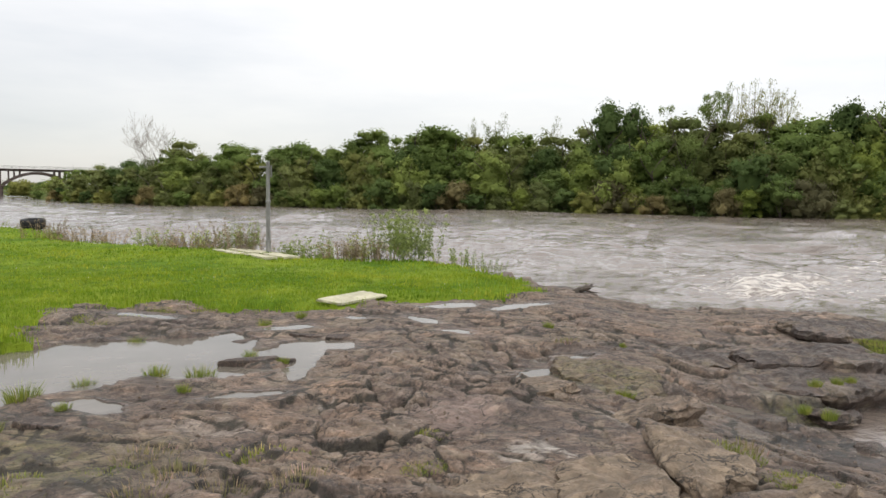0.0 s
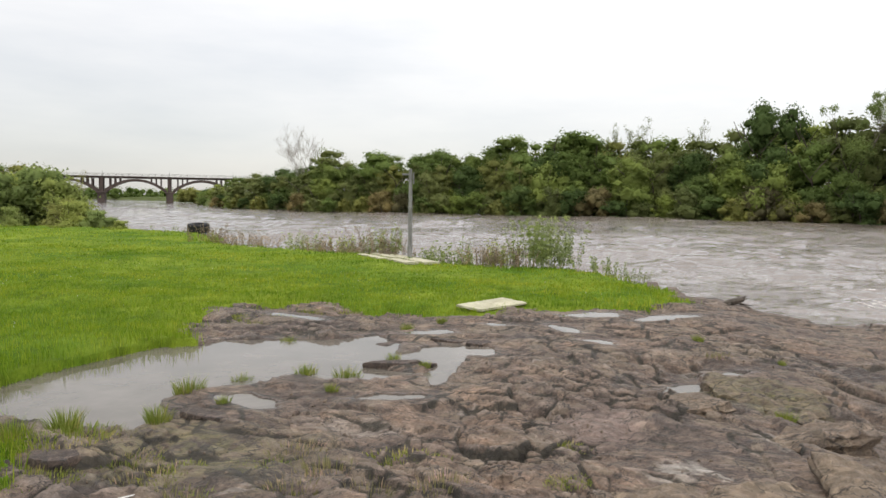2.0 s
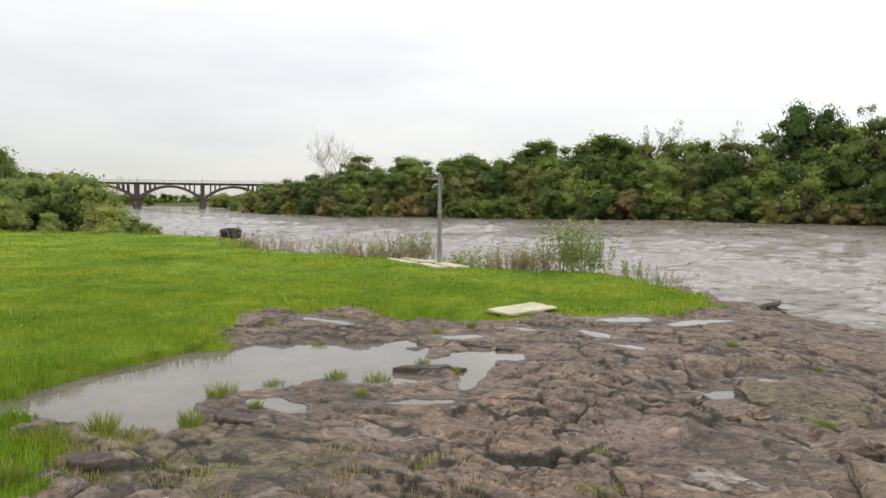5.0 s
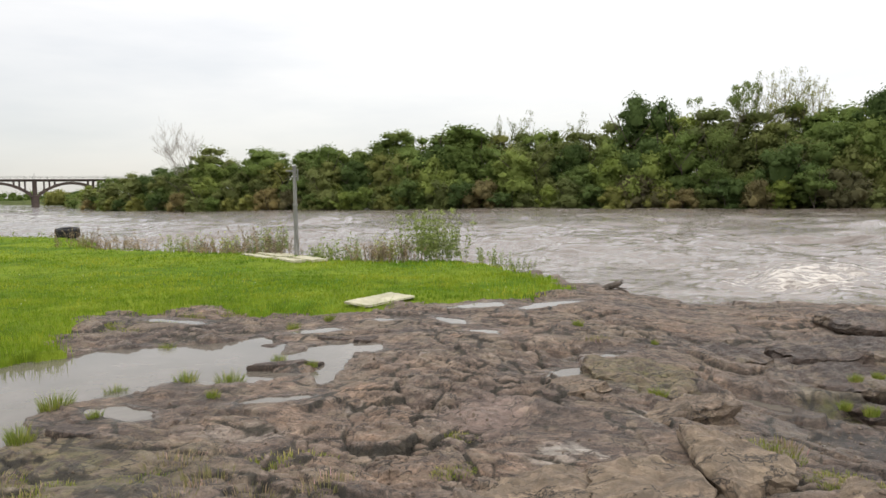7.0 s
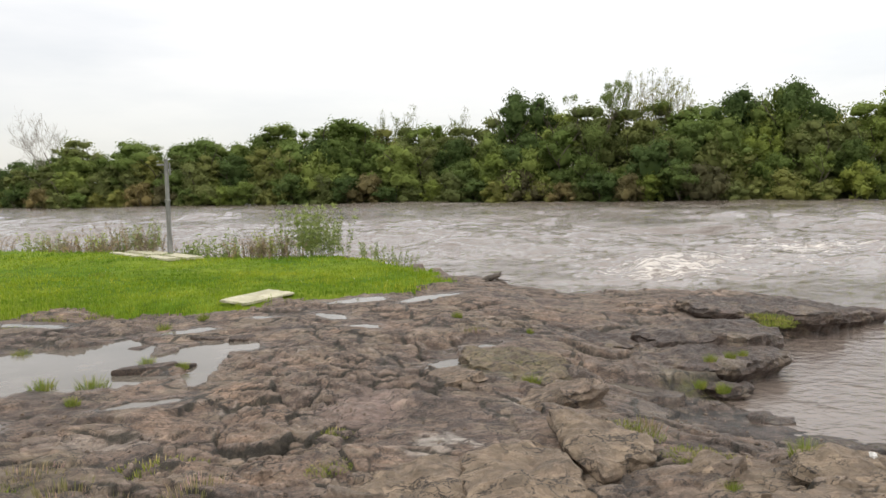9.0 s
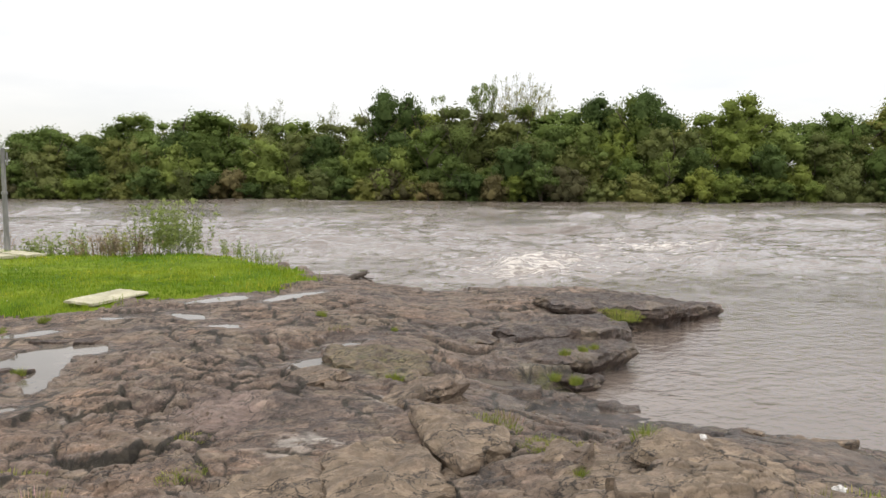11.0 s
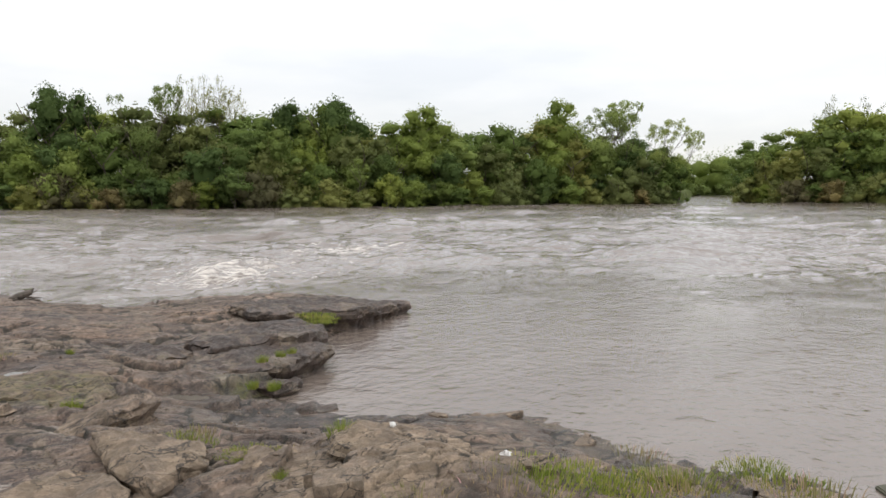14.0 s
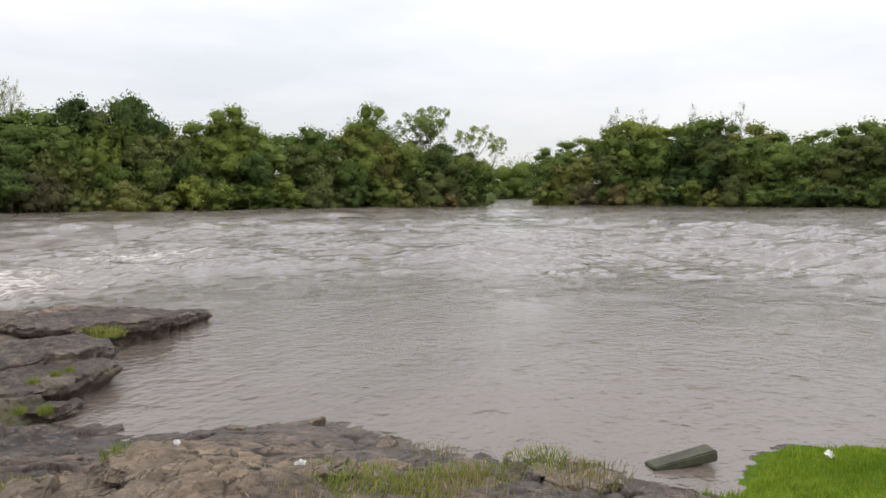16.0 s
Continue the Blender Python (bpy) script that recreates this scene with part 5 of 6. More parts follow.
ROW += [(DRY, -1.65, 17.7, 1.1), (DRY, -1.2, 17.4, 1.0), (REED, -1.5, 17.8, 0.8), (DRY, -1.9, 17.9, 0.9), (BUSH, -0.78, 17.6, 1.05), (BUSH, -0.35, 17.5, 1.0), (BUSH, -0.05, 17.2, 0.75), (SMALL, 0.68, 16.5, 1.0), (SMALL, 1.0, 16.2, 1.0), (SMALL, 1.5, 15.5, 0.8), (SMALL, -17.5, 29.0, 2.0), (SMALL, -16.6, 28.6, 1.8)]
for src, x, y, k in ROW:
    x, y = (x * 0.93, y * 0.93) if -13 < x < -4.9 else (x, y)
    k *= rng.uniform(0.75, 1.25)
    tagged(copy_thing(src, scaled(x, y, max(height(x, y), WATER) - 0.02, k, k * rng.uniform(0.9, 1.1), rng.uniform(0, 360))), group="weeds along the grass edge")
for src, x, y in ((REED, -6.7, 22.0), (DRY, -4.7, 20.6), (BUSH, -0.55, 17.75), (SMALL, 1.25, 15.9)):
    src.matrix_basis = scaled(x, y, max(height(x, y), WATER) - 0.02, 0.95, 0.95, 20)


# ---- grass tufts on the rock ----
def make_tuft(name, label, count, radius, length, mat, seed):
    rng = np.random.default_rng(seed)
    a, r = rng.uniform(0, math.tau, count), radius * rng.random(count) ** 0.6
    ob = blades(name, r * np.cos(a), r * np.sin(a) * 0.7, np.full(count, -0.02), length * rng.uniform(0.3, 1.15, count) * (1.1 - 0.3 * r / radius), rng.uniform(0.003, 0.006, count), mat, seed, 0.65)
    return tagged(ob, label, "grass", group="grass tufts on the rock", kind="stuff")


TUFTS = [make_tuft("grass_tuft", "green grass tuft growing from a crack in the rock", 300, 0.12, 0.16, TUFT_BLADE, 81), make_tuft("grass_tuft", "low spreading green grass tuft on the rock", 460, 0.24, 0.036, TUFT_BLADE, 82),
         make_tuft("grass_tuft", "dry yellowish grass tuft on the rock", 150, 0.2, 0.06, BLADE_DRY, 83)]
TALL_AT = [(-2.93, 7.85, 0.9), (-2.15, 6.4, 1.1), (-1.75, 6.4, 1.25), (-2.62, 6.07, 0.9), (-2.84, 5.54, 1.3), (-1.68, 5.77, 0.7), (-1.53, 7.22, 0.9), (-1.12, 6.84, 0.6), (-2.63, 4.76, 1.2), (-3.1, 4.4, 1.4), (-1.75, 8.72, 1.0), (-1.42, 9.26, 0.8), (-3.0, 3.5, 1.0),
           (1.6, 8.4, 0.7), (2.33, 7.85, 0.5), (1.88, 5.95, 0.8), (3.2, 5.62, 0.6), (3.32, 5.48, 0.7), (2.69, 3.45, 0.8), (2.27, 3.4, 0.6), (3.7, 6.45, 0.6), (3.95, 6.55, 0.6), (4.1, 6.6, 0.5), (-2.35, 5.2, 0.6)]
LOW_AT = [(-3.97, 8.92, 1.6), (-3.6, 9.1, 1.2), (-4.2, 9.3, 1.5), (-3.3, 9.75, 1.3), (-2.9, 9.95, 1.2), (-0.6, 10.15, 0.9), (1.2, 11.2, 1.0), (0.24, 5.01, 0.75), (0.28, 4.23, 0.7), (2.27, 4.72, 1.1), (2.05, 4.85, 0.8), (2.38, 4.0, 0.8), (2.5, 3.87, 0.9), (2.31, 3.97, 0.7), (5.4, 8.2, 1.1), (5.5, 8.5, 1.2)]
LOW_AT += [(5.25, 7.95, 0.9), (3.3, 2.62, 1.5), (3.55, 2.6, 1.5), (3.8, 2.5, 1.6), (3.6, 2.35, 1.5), (3.95, 2.3, 1.4), (3.2, 2.45, 1.3), (4.2, 2.2, 1.2), (4.6, 1.85, 1.2), (4.67, 2.04, 1.0), (-4.46, 14.45, 2.0), (-4.3, 14.5, 1.7), (-0.05, 12.65, 1.5), (-3.4, 4.0, 1.3), (-2.9, 4.15, 1.4), (-2.5, 4.1, 1.2)]
LOW_AT += [(-3.3 + 0.31 * k + 0.1 * math.sin(5 * k), 3.35 + 1.1 * ((k * 0.618) % 1), 0.9 + 0.5 * ((k * 0.37) % 1)) for k in range(9)]
DRY_AT = [(-3.1 + 0.33 * k, 3.5 + 1.2 * ((k * 0.75) % 1), 1.2) for k in range(8)] + [(0.2, 10.75, 1.1), (2.4, 4.8, 1.0), (1.9, 6.9, 1.1), (1.75, 7.9, 0.9), (3.0, 2.5, 1.4), (4.1, 2.1, 1.5), (4.5, 1.6, 1.6), (2.6, 2.6, 1.2), (-0.4, 3.85, 1.0), (-1.2, 3.8, 1.1), (4.35, 2.6, 1.0)]
for k, spots in enumerate((TALL_AT, LOW_AT, DRY_AT)):
    for x, y, size in spots:
        size *= 0.8 if k == 0 else 1.0
        on_block = 0.06 if 2.6 < x < 3.2 and 2.9 < y < 3.55 else 0.0
        copy_thing(TUFTS[k], scaled(x, y, max(height(x, y), POOL_Z - 0.03) + on_block, size, size, rng.uniform(0, 360)))
for ob, (x, y) in zip(TUFTS, ((-3.3, 4.15), (-3.4, 3.7), (1.3, 3.5))):
    ob.matrix_basis = pose(x, y, height(x, y))


# ---- bridge ----
def build_bridge():
    root = new("arch_bridge")
    d, az = 262.0, radians(-31.0)
    right = Vector((math.cos(az), -math.sin(az), 0))
    ang = math.degrees(math.atan2(right.y, right.x))
    root.matrix_basis = pose(d * math.sin(az), d * math.cos(az), WATER, 0, 0, ang)
    span, top, spring, crown = 20.6, 8.25, 2.9, 6.9
    x0, x1 = -4 * span, 2 * span + 6
    bm = bmesh.new()
    box(bm, (x1 - x0, 6.0, 0.42), pose((x0 + x1) / 2, 0, top - 0.2), 0.06)
    box(bm, (x1 - x0, 6.6, 0.22), pose((x0 + x1) / 2, 0, top + 0.1), 0.04)
    part("deck", bm, BRIDGE, root)
    for y in (-3.1, 3.1):
        bm = bmesh.new()
        for z in (0.6, 1.0):
            box(bm, (x1 - x0, 0.045, 0.045), pose((x0 + x1) / 2, y, top + 0.1 + z))
        for k in range(int((x1 - x0) / 2.0)):
            box(bm, (0.05, 0.05, 1.0), pose(x0 + k * 2.0, y, top + 0.65))
        part("railing", bm, POST, root, "thin pale metal railing")
    for k in range(-4, 3):
        x = k * span
        bm = bmesh.new()
        box(bm, (2.2, 7.2, 4.6), pose(x, 0, 0.9), 0.25, 2)
        box(bm, (3.0, 7.6, 0.5), pose(x, 0, 3.2), 0.1)
        box(bm, (1.3, 6.0, top - 3.6), pose(x, 0, (top + 3.0) / 2), 0.08)
        part("pier", bm, BRIDGE, root)
        if k == 2:
            break
        for y in (-2.2, 2.2):
            bm = bmesh.new()
            n, rings = 18, []
            for j in range(n + 1):
                f = j / n * 2 - 1
                zz = spring + (crown - spring) * (1 - f * f)
                thick = 0.75 + 0.55 * f * f
                px = x + span / 2 + f * (span / 2 - 0.9)
                rings.append([bm.verts.new((px, y - 0.7, zz)), bm.verts.new((px, y + 0.7, zz)), bm.verts.new((px, y + 0.7, zz + thick)), bm.verts.new((px, y - 0.7, zz + thick))])
            for r, s in zip(rings, rings[1:]):
                for q in range(4):
                    bm.faces.new((r[q], r[(q + 1) % 4], s[(q + 1) % 4], s[q]))
            part("arch_rib", bm, BRIDGE, root)
        for f in (-0.82, -0.66, -0.5, 0.5, 0.66, 0.82):
            low = spring + (crown - spring) * (1 - f * f) + 0.5
            for y in (-2.2, 2.2):
                bm = bmesh.new()
                box(bm, (0.45, 0.8, top - 0.5 - low), pose(x + span / 2 + f * (span / 2 - 0.9), y, (top - 0.5 + low) / 2), 0.03)
                part("column", bm, BRIDGE, root)
    for k in range(-3, 3):
        bm = bmesh.new()
        tube(bm, [(k * span, 3.1, top), (k * span, 3.1, top + 2.2)], [0.07, 0.05], 6)
        part("lamp_post", bm, POST, root)
    tagged(root, "dark weathered concrete bridge with open-spandrel arches over the river", "bridge")


build_bridge()


# ---- things on the lawn and the rock ----
def build_pole():
    x, y = -4.06, 18.65
    root = new("metal_post")
    root.matrix_basis = pose(x, y, height(x, y))
    bm = bmesh.new()
    tube(bm, [(0, 0, -0.2), (0, 0, 0.35), (0, 0, 0.36), (0, 0, 1.3)], [0.062, 0.062, 0.055, 0.053], 12)
    part("lower_pipe", bm, POST, root, smooth=False)
    bm = bmesh.new()
    tube(bm, [(0, 0, 1.3), (0, 0, 1.31), (0, 0, 1.36), (0, 0, 1.37)], [0.055, 0.066, 0.066, 0.05], 12)
    part("collar", bm, POST, root)
    bm = bmesh.new()
    tube(bm, [(0, 0, 1.36), (0, 0, 2.32), (0, 0, 2.34)], [0.048, 0.045, 0.03], 12)
    part("upper_pipe", bm, POST, root)
    bm = bmesh.new()
    box(bm, (0.24, 0.05, 0.05), pose(-0.1, 0, 2.2), 0.01)
    part("arm", bm, POST, root)
    bm = bmesh.new()
    box(bm, (0.03, 0.05, 0.3), pose(0.075, 0.02, 2.1), 0.005)
    part("bracket", bm, POST, root)
    tagged(root, "grey weathered metal post standing on pale slabs in the grass", "post")


def build_slab(x, y, turn, size, tilt=0.0, label="pale concrete slab lying in the grass", group="slabs under the post"):
    bm = bmesh.new()
    box(bm, size, None, 0.012, 2)
    bmesh.ops.subdivide_edges(bm, edges=[e for e in bm.edges if e.calc_length() > 0.3], cuts=5, use_grid_fill=True)
    rs = random.Random(int(x * 100))
    for v in bm.verts:
        v.co += Vector((rs.uniform(-1, 1), rs.uniform(-1, 1), rs.uniform(-1, 1))) * 0.004
    ob = tagged(part("concrete_slab", bm, CONCRETE), label, "slab", group)
    ob.matrix_basis = pose(x, y, max(height(x + dx, y + dy) for dx in (-0.3, 0, 0.3) for dy in (-0.3, 0, 0.3)) + size[2] * 0.5 - 0.03, tilt, 0, turn)


build_pole()
for x, y, a, b in ((-4.94, 18.2, 1.55, 0.24), (-4.72, 18.62, 1.5, 0.22), (-4.42, 19.0, 2.0, 0.38), (-3.85, 16.95, 1.15, 0.3), (-3.45, 17.3, 1.15, 0.42)):
    build_slab(x, y, -51, (a, b, 0.06))
build_slab(-0.93, 10.62, 60, (1.12, 0.46, 0.035), 4, "pale yellowish concrete slab tilted at the grass edge", "slab by the rock")


def build_tyre():
    x, y = -14.45, 26.6
    root = new("tyre")
    root.matrix_basis = pose(x, y, height(x, y) - 0.02, 5, 0, 0) @ Matrix.Scale(0.88, 4)
    bm = bmesh.new()
    n, ring = 40, []
    prof = [(0.25, 0.02), (0.40, 0.0), (0.46, 0.05), (0.47, 0.36), (0.42, 0.42), (0.25, 0.4), (0.27, 0.21)]
    for k in range(n):
        a = k * math.tau / n
        ring.append([bm.verts.new((r * math.cos(a), r * math.sin(a), z)) for r, z in prof])
    for k in range(n):
        for j in range(len(prof)):
            bm.faces.new((ring[k][j], ring[(k + 1) % n][j], ring[(k + 1) % n][(j + 1) % len(prof)], ring[k][(j + 1) % len(prof)]))
    part("carcass", bm, RUBBER, root, smooth=True)
    bm = bmesh.new()
    for k in range(n):
        a = k * 360 / n
        for z in (0.12, 0.21, 0.30):
            box(bm, (0.014, 0.05, 0.06), pose(0.472 * math.cos(radians(a)), 0.475 * math.sin(radians(a)), z, 0, 0, a), 0.006)
    part("tread", bm, RUBBER, root)
    tagged(root, "old black rubber tyre lying at the grass edge", "tyre")


build_tyre()


def build_stump():
    x, y = 2.85, 12.75
    rs = np.random.default_rng(91)
    root = new("driftwood_stump")
    root.matrix_basis = pose(x, y, height(x, y)) @ Matrix.Diagonal((0.72, 0.72, 0.5, 1))
    bm = bmesh.new()
    tube(bm, [(-0.3, 0, 0.02), (-0.1, 0.02, 0.1), (0.12, 0, 0.2), (0.2, 0.02, 0.32)], [0.05, 0.11, 0.08, 0.02], 9)
    part("trunk", bm, WOOD, root)
    for p, q in (((0, 0, 0.1), (0.35, -0.1, 0.02)), ((0.05, 0, 0.12), (0.28, 0.15, 0.22)), ((-0.1, 0, 0.08), (-0.25, -0.2, 0.03)), ((0.1, 0, 0.15), (0.05, 0.1, 0.3))):
        bm = bmesh.new()
        m = [(a + b) / 2 + rs.normal(0, 0.02) for a, b in zip(p, q)]
        tube(bm, [p, m, q], [0.045, 0.03, 0.012], 6)
        part("root", bm, WOOD, root)
    tagged(root, "small dark driftwood stump stranded on the rock's edge", "driftwood")


def faced(ob, **fields):
    """Give a loose rock the fields that the basalt reads."""
    for name, value in fields.items():
        ob.data.attributes.new(name, "FLOAT", "POINT").data.foreach_set("value", np.full(len(ob.data.vertices), value, np.float32))
    return ob


def stone(x, y, sx, sy, sz, seed, turn=0.0):
    """A weathered plate of rock: an uneven outline with a domed top and worn shoulders."""
    rs = np.random.default_rng(int(seed * 10))
    bm = bmesh.new()
    n = 14
    ang = np.sort(rs.uniform(0, math.tau, n) * 0.25 + np.arange(n) * math.tau / n * 0.75 + np.arange(n) * math.tau / n * 0.25)
    rad = 1 + 0.16 * np.sin(2 * ang + seed) + rs.normal(0, 0.13, n)
    rings = []
    for f, z in ((0.98, -0.6), (1.02, 0.0), (1.0, 0.30), (0.96, 0.44), (0.7, 0.46), (0.35, 0.5)):
        ring = []
        for a, r in zip(ang, rad):
            k = r * f
            px, py = k * sx * 0.5 * math.cos(a), k * sy * 0.5 * math.sin(a)
            pz = sz * (z + 0.16 * noise.noise(Vector((px * 6, py * 6, seed))) + 0.1 * noise.noise(Vector((px * 16, py * 16, seed))))
            ring.append(bm.verts.new((px, py, pz)))
        rings.append(ring)
    for r, q in zip(rings, rings[1:]):
        for k in range(n):
            bm.faces.new((r[k], r[(k + 1) % n], q[(k + 1) % n], q[k]))
    bm.faces.new(rings[-1])
    ob = tagged(faced(part("stone", bm, ROCK), tone=0.62 if x > 0 else 0.3, tan=0.9 if x > 0 else 0.0, worn=0.5), "weathered tan plate of broken rock on the shore" if x > 0 else "dark broken rock beside the still pool", "rock", group="loose rocks")
    ob.matrix_basis = pose(x, y, height(x, y) - sz * 0.08, rs.normal(0, 3), rs.normal(0, 3), turn)
    return ob



def rock_slab(name, outline, top, thick, seed, tilt=(0.0, 0.0), undercut=0.12, ragged=0.05, label="", group="", **looks):
    """A bed or block of basalt with a broken outline, an uneven worn top and an undercut face; top is its height over the rock round it, or below -0.05 its own height."""
    n0, ring0 = len(outline), []
    for k in range(n0):
        a, b = Vector(outline[k]), Vector(outline[(k + 1) % n0])
        steps = max(2, int((b - a).length / 0.045))
        ring0 += [a.lerp(b, q / steps) for q in range(steps)]
    mid = sum(ring0, Vector((0, 0))) / len(ring0)
    size = max((p - mid).length for p in ring0)
    if top > -0.05:
        top += float(np.mean([height(p.x, p.y) for p in ring0[::4]]))
    loop = []
    for p in ring0:
        way = (p - mid).normalized()
        wob = noise.noise(Vector((p.x * 3, p.y * 3, seed))) + 0.7 * noise.noise(Vector((p.x * 8, p.y * 8, seed))) + 0.45 * noise.noise(Vector((p.x * 19, p.y * 19, seed)))
        loop.append(p + way * wob * ragged - mid)
    n = len(loop)
    sides = [(1.02, -1.0), (1.0 - undercut * 0.8, -0.75), (1.0 - undercut, -0.55), (1.0 - undercut * 0.45, -0.36), (1.0, -0.28), (1.01, -0.16), (0.99, -0.05)]
    inner = max(6, int(size / 0.05))
    tops = [(1 - (q + 0.35) / (inner + 0.35), None) for q in range(inner)]
    bm, rings = bmesh.new(), []
    for f, z in sides + tops:
        ring = []
        for p in loop:
            q = p * f
            if z is None:
                edge = (1 - f) * p.length
                h = tilt[0] * q.x + tilt[1] * q.y + 0.06 * noise.noise(Vector((q.x * 3.5, q.y * 3.5, seed))) + 0.035 * noise.noise(Vector((q.x * 10, q.y * 10, seed))) + 0.01 * noise.noise(Vector((q.x * 24, q.y * 24, seed))) - 0.03 * math.exp(-edge / 0.05)
                ring.append(bm.verts.new((q.x, q.y, h)))
            else:
                w = 0.05 * noise.noise(Vector((q.x * 5, q.y * 5, seed + z * 5))) + 0.03 * noise.noise(Vector((q.x * 14, q.y * 14, seed + z * 9)))
                q = q * (1 + w / max(0.1, p.length))
                ring.append(bm.verts.new((q.x, q.y, tilt[0] * q.x + tilt[1] * q.y - 0.03 + thick * z + 0.3 * w)))
        rings.append(ring)
    for r, q in zip(rings, rings[1:]):
        for k in range(n):
            bm.faces.new((r[k], r[(k + 1) % n], q[(k + 1) % n], q[k]))
    bm.faces.new(rings[-1])
    bmesh.ops.recalc_face_normals(bm, faces=bm.faces[:])
    fields = dict(tone=0.5, worn=0.5)
    fields.update(looks)
    ob = tagged(faced(part(name, bm, ROCK), **fields), label, "rock", group=group)
    ob.matrix_basis = pose(mid.x, mid.y, top)
    return ob


TAN, DARK = dict(tone=0.58, tan=0.95), dict(tone=0.25, worn=0.4)
rock_slab("rock_block", [(1.67, 4.66), (1.87, 4.62), (2.14, 4.3), (2.22, 4.17), (2.12, 3.96), (1.93, 3.86), (1.74, 3.75), (1.67, 3.96), (1.66, 4.25)], 0.13, 0.28, 1.0, (-0.03, 0.04), 0.1, 0.03, "angular tan block of broken basalt with a dark front", "blocks on the shelf", **TAN)
rock_slab("rock_block", [(1.05, 4.12), (1.27, 4.14), (1.46, 4.26), (1.6, 4.15), (1.64, 3.86), (1.62, 3.5), (1.3, 3.3), (0.95, 3.45)], 0.085, 0.22, 2.0, (0.0, 0.02), 0.06, 0.04, "broad tan plate of weathered basalt", "blocks on the shelf", **TAN)
rock_slab("rock_block", [(0.5, 4.05), (0.76, 4.17), (0.97, 4.22), (1.05, 4.05), (0.98, 3.6), (0.6, 3.5), (0.4, 3.75)], 0.05, 0.16, 3.0, (0.0, 0.03), 0.06, 0.05, "low tan plate of weathered basalt", "blocks on the shelf", **TAN)
rock_slab("rock_block", [(1.4, 6.86), (1.47, 6.49), (1.69, 6.31), (1.83, 6.0), (2.02, 5.92), (2.25, 6.08), (2.37, 6.46), (2.21, 6.8), (1.92, 7.19), (1.51, 7.22)], 0.055, 0.24, 4.0, (-0.02, 0.03), 0.12, 0.05, "mossy basalt block with an undercut front", "blocks on the shelf", tone=0.5, tan=0.2, moss=0.5)
rock_slab("rock_block", [(0.98, 5.82), (1.12, 5.69), (1.34, 5.71), (1.46, 5.87), (1.39, 6.22), (1.2, 6.3), (1.04, 6.12)], 0.06, 0.14, 5.0, (0.0, -0.05), 0.08, 0.03, "low rounded hump of tan basalt", "blocks on the shelf", tone=0.56, tan=0.55)
rock_slab("rock_block", [(1.56, 5.25), (1.6, 5.12), (1.78, 5.12), (1.98, 5.34), (2.4, 5.56), (2.4, 5.8), (2.17, 5.82), (1.82, 5.66)], 0.09, 0.18, 6.0, (0.02, 0.03), 0.14, 0.04, "tan and grey basalt block with a dark undercut front", "blocks on the shelf", tone=0.52, tan=0.5)
rock_slab("rock_block", [(2.53, 3.31), (2.74, 3.58), (2.95, 3.6), (3.2, 3.36), (3.22, 2.95), (3.05, 2.8), (2.75, 2.98)], 0.06, 0.2, 7.0, (-0.06, 0.05), 0.08, 0.04, "weathered tan plate of basalt above the shore", "blocks on the shelf", **TAN)
rock_slab("rock_block", [(3.2, 2.95), (3.3, 3.02), (3.5, 2.9), (3.72, 2.72), (3.55, 2.55), (3.2, 2.72)], 0.05, 0.16, 8.0, (-0.05, 0.04), 0.1, 0.03, "tan slab of basalt amid grass above the shore", "blocks on the shelf", **TAN)
rock_slab("rock_block", [(2.15, 3.62), (2.3, 3.82), (2.6, 3.78), (2.62, 3.62), (2.35, 3.5)], 0.05, 0.14, 9.0, (0.0, 0.03), 0.1, 0.03, "tan flat stone with grass along its edge", "blocks on the shelf", **TAN)
rock_slab("rock_block", [(3.42, 3.3), (3.55, 3.42), (3.8, 3.2), (3.95, 2.9), (3.8, 2.82), (3.6, 3.02)], 0.03, 0.14, 10.0, (-0.06, 0.04), 0.1, 0.03, "grey-brown slab at the upper shore", "blocks on the shelf", tone=0.5, tan=0.4)
LEDGES = [([(3.0, 7.25), (3.1, 6.95), (3.5, 6.85), (3.75, 6.62), (4.05, 6.62), (4.3, 6.78), (4.62, 6.86), (4.78, 7.1), (4.5, 7.45), (3.9, 7.65), (3.3, 7.5)], -0.19, 0.34, (-0.02, 0.03)),
          ([(3.5, 7.8), (3.75, 7.45), (4.2, 7.42), (4.6, 7.4), (4.95, 7.5), (5.15, 7.85), (5.0, 8.3), (4.4, 8.3), (3.9, 8.1)], -0.09, 0.4, (-0.03, 0.02)),
          ([(5.55, 8.95), (5.85, 8.8), (6.25, 8.72), (6.6, 8.75), (6.85, 9.2), (6.7, 9.9), (6.1, 10.1), (5.5, 9.6)], -0.13, 0.42, (-0.03, 0.0)),
          ([(6.6, 9.25), (6.95, 9.1), (7.4, 9.3), (7.8, 9.5), (7.6, 9.75), (7.1, 9.95), (6.7, 9.8)], -0.25, 0.3, (-0.05, 0.0)),
          ([(4.9, 9.3), (5.3, 8.95), (5.75, 9.1), (6.0, 9.6), (5.6, 10.1), (5.0, 9.9)], -0.06, 0.3, (-0.03, 0.02)),
          ([(2.35, 7.65), (2.7, 7.35), (3.0, 7.2), (3.35, 7.4), (3.3, 7.8), (2.8, 8.0)], -0.05, 0.2, (-0.02, 0.03)),
          ([(3.6, 6.5), (3.75, 6.3), (4.0, 6.38), (4.1, 6.5), (3.9, 6.66)], -0.33, 0.2, (-0.05, 0.0))]
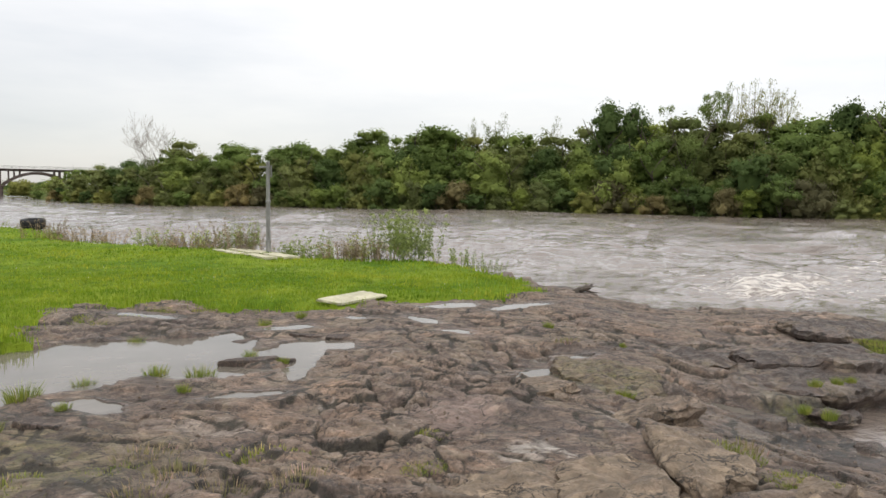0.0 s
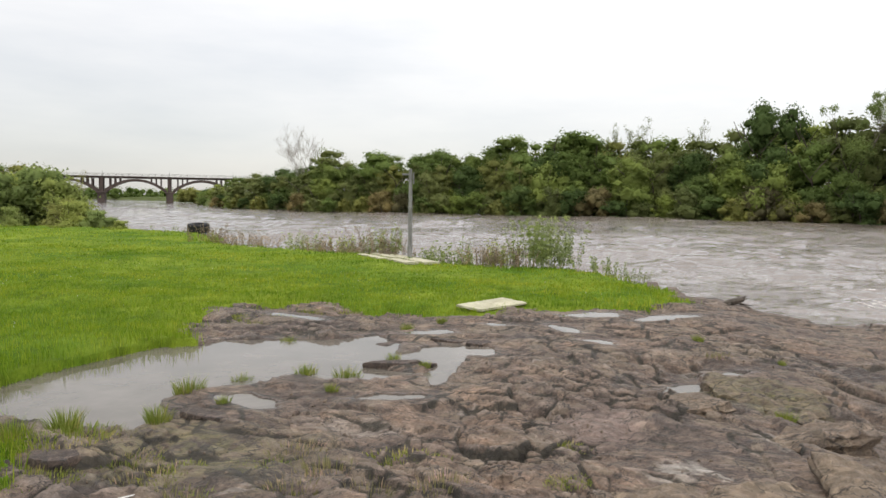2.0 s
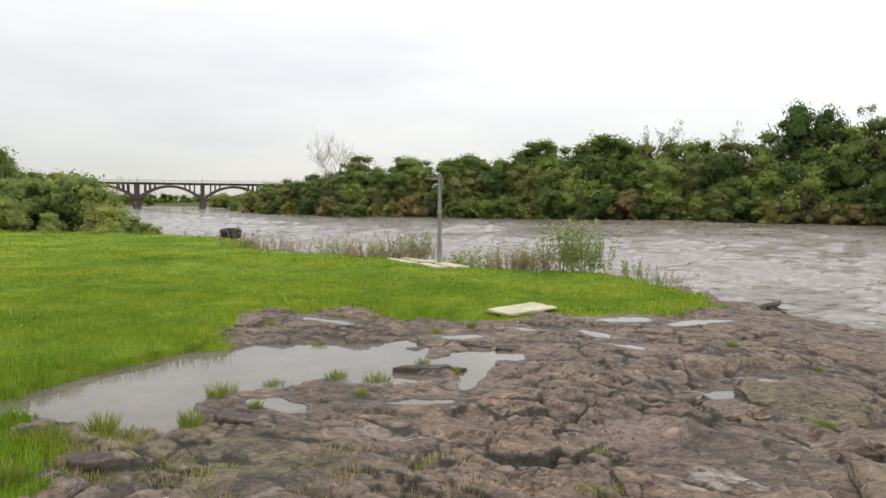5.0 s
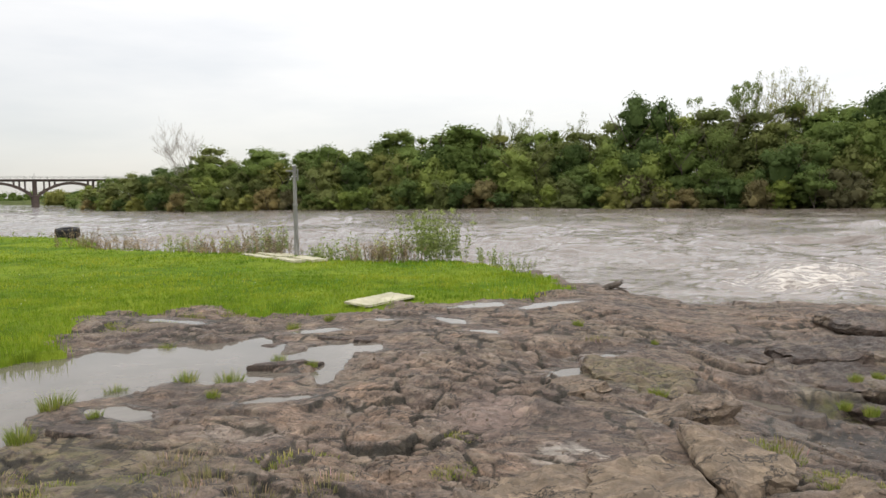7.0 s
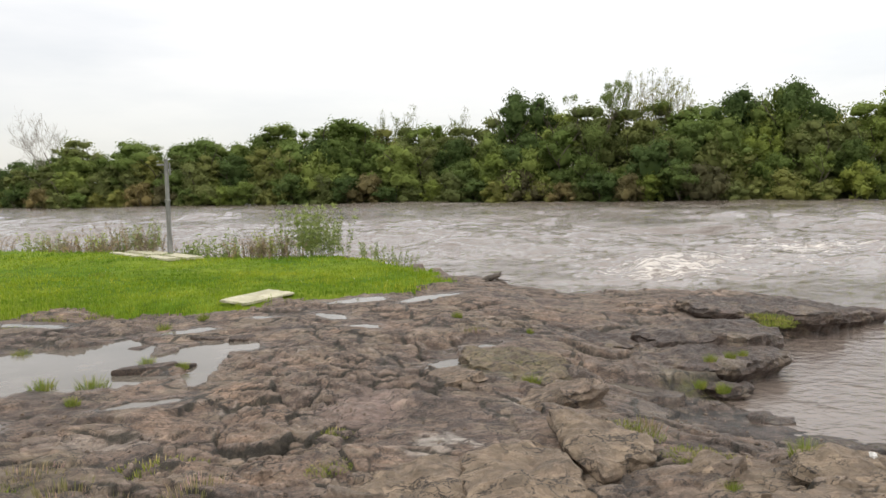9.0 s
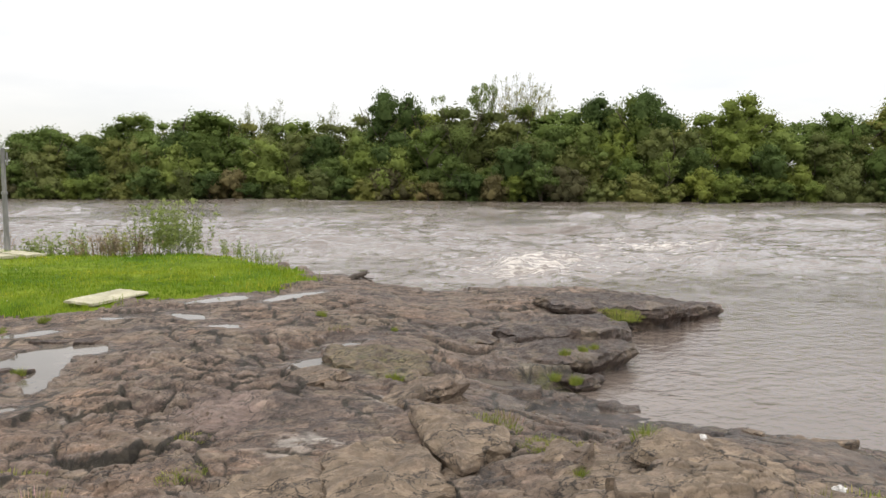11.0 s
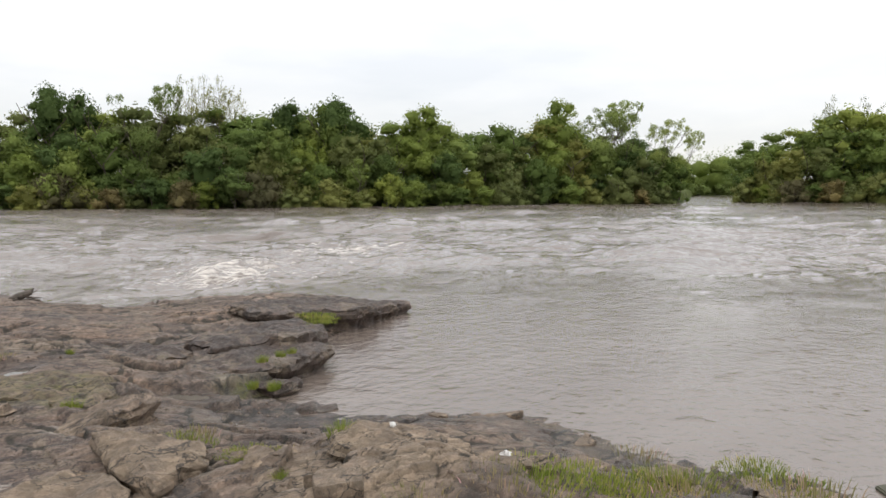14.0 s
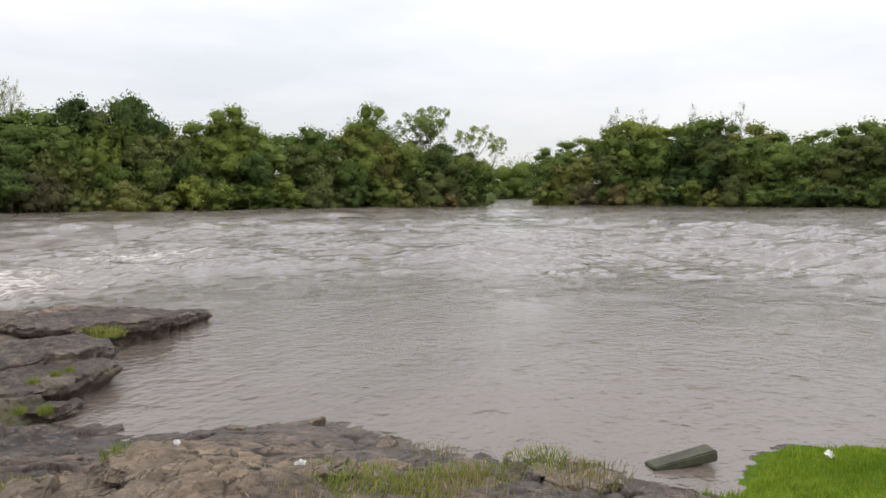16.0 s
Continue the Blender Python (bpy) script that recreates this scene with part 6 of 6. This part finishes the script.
for k, (outline, top, thick, tilt) in enumerate(LEDGES):
    cx, cy = (sum(p[q] for p in outline) / len(outline) for q in (0, 1))
    outline = [(cx + 1.1 * (px - cx), cy + 1.1 * (py - cy)) for px, py in outline]
    rock_slab("rock_ledge", outline, min(top + 0.05, -0.051), thick, 20.0 + k, tilt, 0.13, 0.09, "dark broken basalt ledge over the inlet", "ledges of the point", wet=0.35, **DARK)
rock_slab("rock_ledge", [(3.72, 5.92), (3.7, 5.7), (3.85, 5.58), (4.02, 5.6), (4.14, 5.85), (3.95, 5.98)], -0.39, 0.14, 31.0, (0.0, 0.02), 0.06, 0.04, "wet dark rock at the water line of the inlet", "ledges of the point", wet=0.8, tone=0.45)

build_stump()
SHORE_STONES = [(2.6, 3.05, 0.35, 0.2, 0.13, 10), (2.35, 2.95, 0.3, 0.2, 0.12, 30), (4.9, 4.44, 0.3, 0.12, 0.1, -20), (4.7, 4.5, 0.16, 0.1, 0.06, 10), (4.4, 4.62, 0.12, 0.1, 0.06, 5), (5.0, 3.55, 0.26, 0.12, 0.08, 20), (4.3, 3.0, 0.3, 0.2, 0.1, -30), (4.75, 2.7, 0.25, 0.16, 0.09, -20),
                (4.83, 2.61, 0.24, 0.16, 0.1, 10), (5.1, 2.22, 0.22, 0.16, 0.1, 40), (4.64, 2.36, 0.3, 0.2, 0.1, 20), (5.02, 1.81, 0.3, 0.2, 0.1, -15), (4.8, 1.95, 0.2, 0.16, 0.1, 60)]
POOL_STONES = [(-1.78, 7.95, 0.3, 0.2, 0.16, 20), (-1.15, 8.2, 0.24, 0.14, 0.1, 0), (-1.45, 6.86, 0.42, 0.15, 0.09, 12), (-1.2, 7.0, 0.24, 0.14, 0.08, 30), (-0.75, 8.15, 0.26, 0.14, 0.06, 10), (-2.35, 4.9, 0.34, 0.14, 0.08, -12), (-2.75, 3.85, 0.24, 0.18, 0.1, 15)]
for k, (x, y, a, b, c, turn) in enumerate(SHORE_STONES + POOL_STONES):
    stone(x, y, a * 1.25, b * 1.3, c * 0.7, 3.7 * k + 1, turn)


def build_board():
    bm = bmesh.new()
    box(bm, (0.52, 0.15, 0.09), None, 0.012, 2)
    for v in bm.verts:
        if v.co.x < 0:
            v.co.z *= 0.5
    ob = tagged(part("sunken_board", bm, MOSSY), "mossy dark board half sunk at the water's edge", "board")
    ob.matrix_basis = pose(5.95, 1.52, WATER + 0.035, 0, -8, -42)


def build_litter(x, y, size, seed, label):
    bm = bmesh.new()
    bmesh.ops.create_icosphere(bm, subdivisions=3, radius=1.0)
    for v in bm.verts:
        away = Vector((seed * 3.1, 0, 0))
        fold = abs(noise.noise(v.co * 1.7 + away)) * 1.3 + abs(noise.noise(v.co * 4.0 + away)) * 0.5
        v.co = Vector((v.co.x * size, v.co.y * size * 0.6, v.co.z * size * 0.6)) * (0.55 + fold)
    ob = tagged(part("litter", bm, LITTER), label, "litter")
    ob.matrix_basis = pose(x, y, height(x, y) + size * 0.25, 0, 0, seed * 50)
    return ob


build_board()
build_litter(-5.44, 5.85, 0.06, 1, "crumpled white plastic bag in the grass").location.z += 0.08
build_litter(2.9, 3.24, 0.02, 2, "small scrap of white litter on the rock").location.z += 0.09
build_litter(3.4, 2.84, 0.03, 3, "small scrap of white litter on the rock").location.z += 0.07
build_litter(6.5, 0.62, 0.045, 4, "pale stone in the grass of the spit").location.z += 0.02
bm = bmesh.new()
tube(bm, [(-0.07, 0, 0.012), (-0.02, 0.012, 0.02), (0.07, 0, 0.014)], [0.004, 0.007, 0.004], 7)
stick = tagged(part("white_stick", bm, LITTER), "bleached white stick lying on the rock", "stick")
stick.matrix_basis = pose(-2.0, 3.42, height(-2.0, 3.42), 0, 0, 70)


def build_grit():
    """Loose chips of rock in the hollows of the shelf."""
    rs = np.random.default_rng(97)
    n = 2600
    x, y = rs.uniform(-3.6, 4.6, n), rs.uniform(2.6, 9.0, n)
    z, g, wet, red, tan, is_far, looks, q, s = [f[0] if not isinstance(f, tuple) else f for f in ground_height(x[None], y[None])]
    keep = (g < 0) & (s > 0.25) & (q < -0.1) & (inside(x, y, POOL_EDGE) < -0.1) & (vnoise(x * 1.5, y * 1.5, 341) > 0.5)
    x, y, z = x[keep], y[keep], z[keep]
    n = len(x)
    size = 0.006 + 0.016 * rs.random(n) ** 3
    corner = np.array([(1, 0, 0), (-0.4, 0.9, 0), (-0.6, -0.8, 0), (0.1, 0.05, 0.8), (0, 0, -0.5)])
    v = corner[None] * size[:, None, None] * rs.uniform(0.6, 1.4, (n, 5, 3))
    turn = rs.uniform(0, math.tau, n)
    c, si = np.cos(turn)[:, None], np.sin(turn)[:, None]
    v = np.stack([v[..., 0] * c - v[..., 1] * si, v[..., 0] * si + v[..., 1] * c, v[..., 2]], -1) + np.stack([x, y, z + 0.003], -1)[:, None]
    k = np.arange(n)[:, None] * 5
    f = np.concatenate([k + [0, 1, 3], k + [1, 2, 3], k + [2, 0, 3], k + [1, 0, 4], k + [2, 1, 4], k + [0, 2, 4]])
    tagged(soup("rock_chips", v.reshape(-1, 3), f, STONE), "loose small chips of brown rock on the shelf", "gravel", kind="stuff")


build_grit()
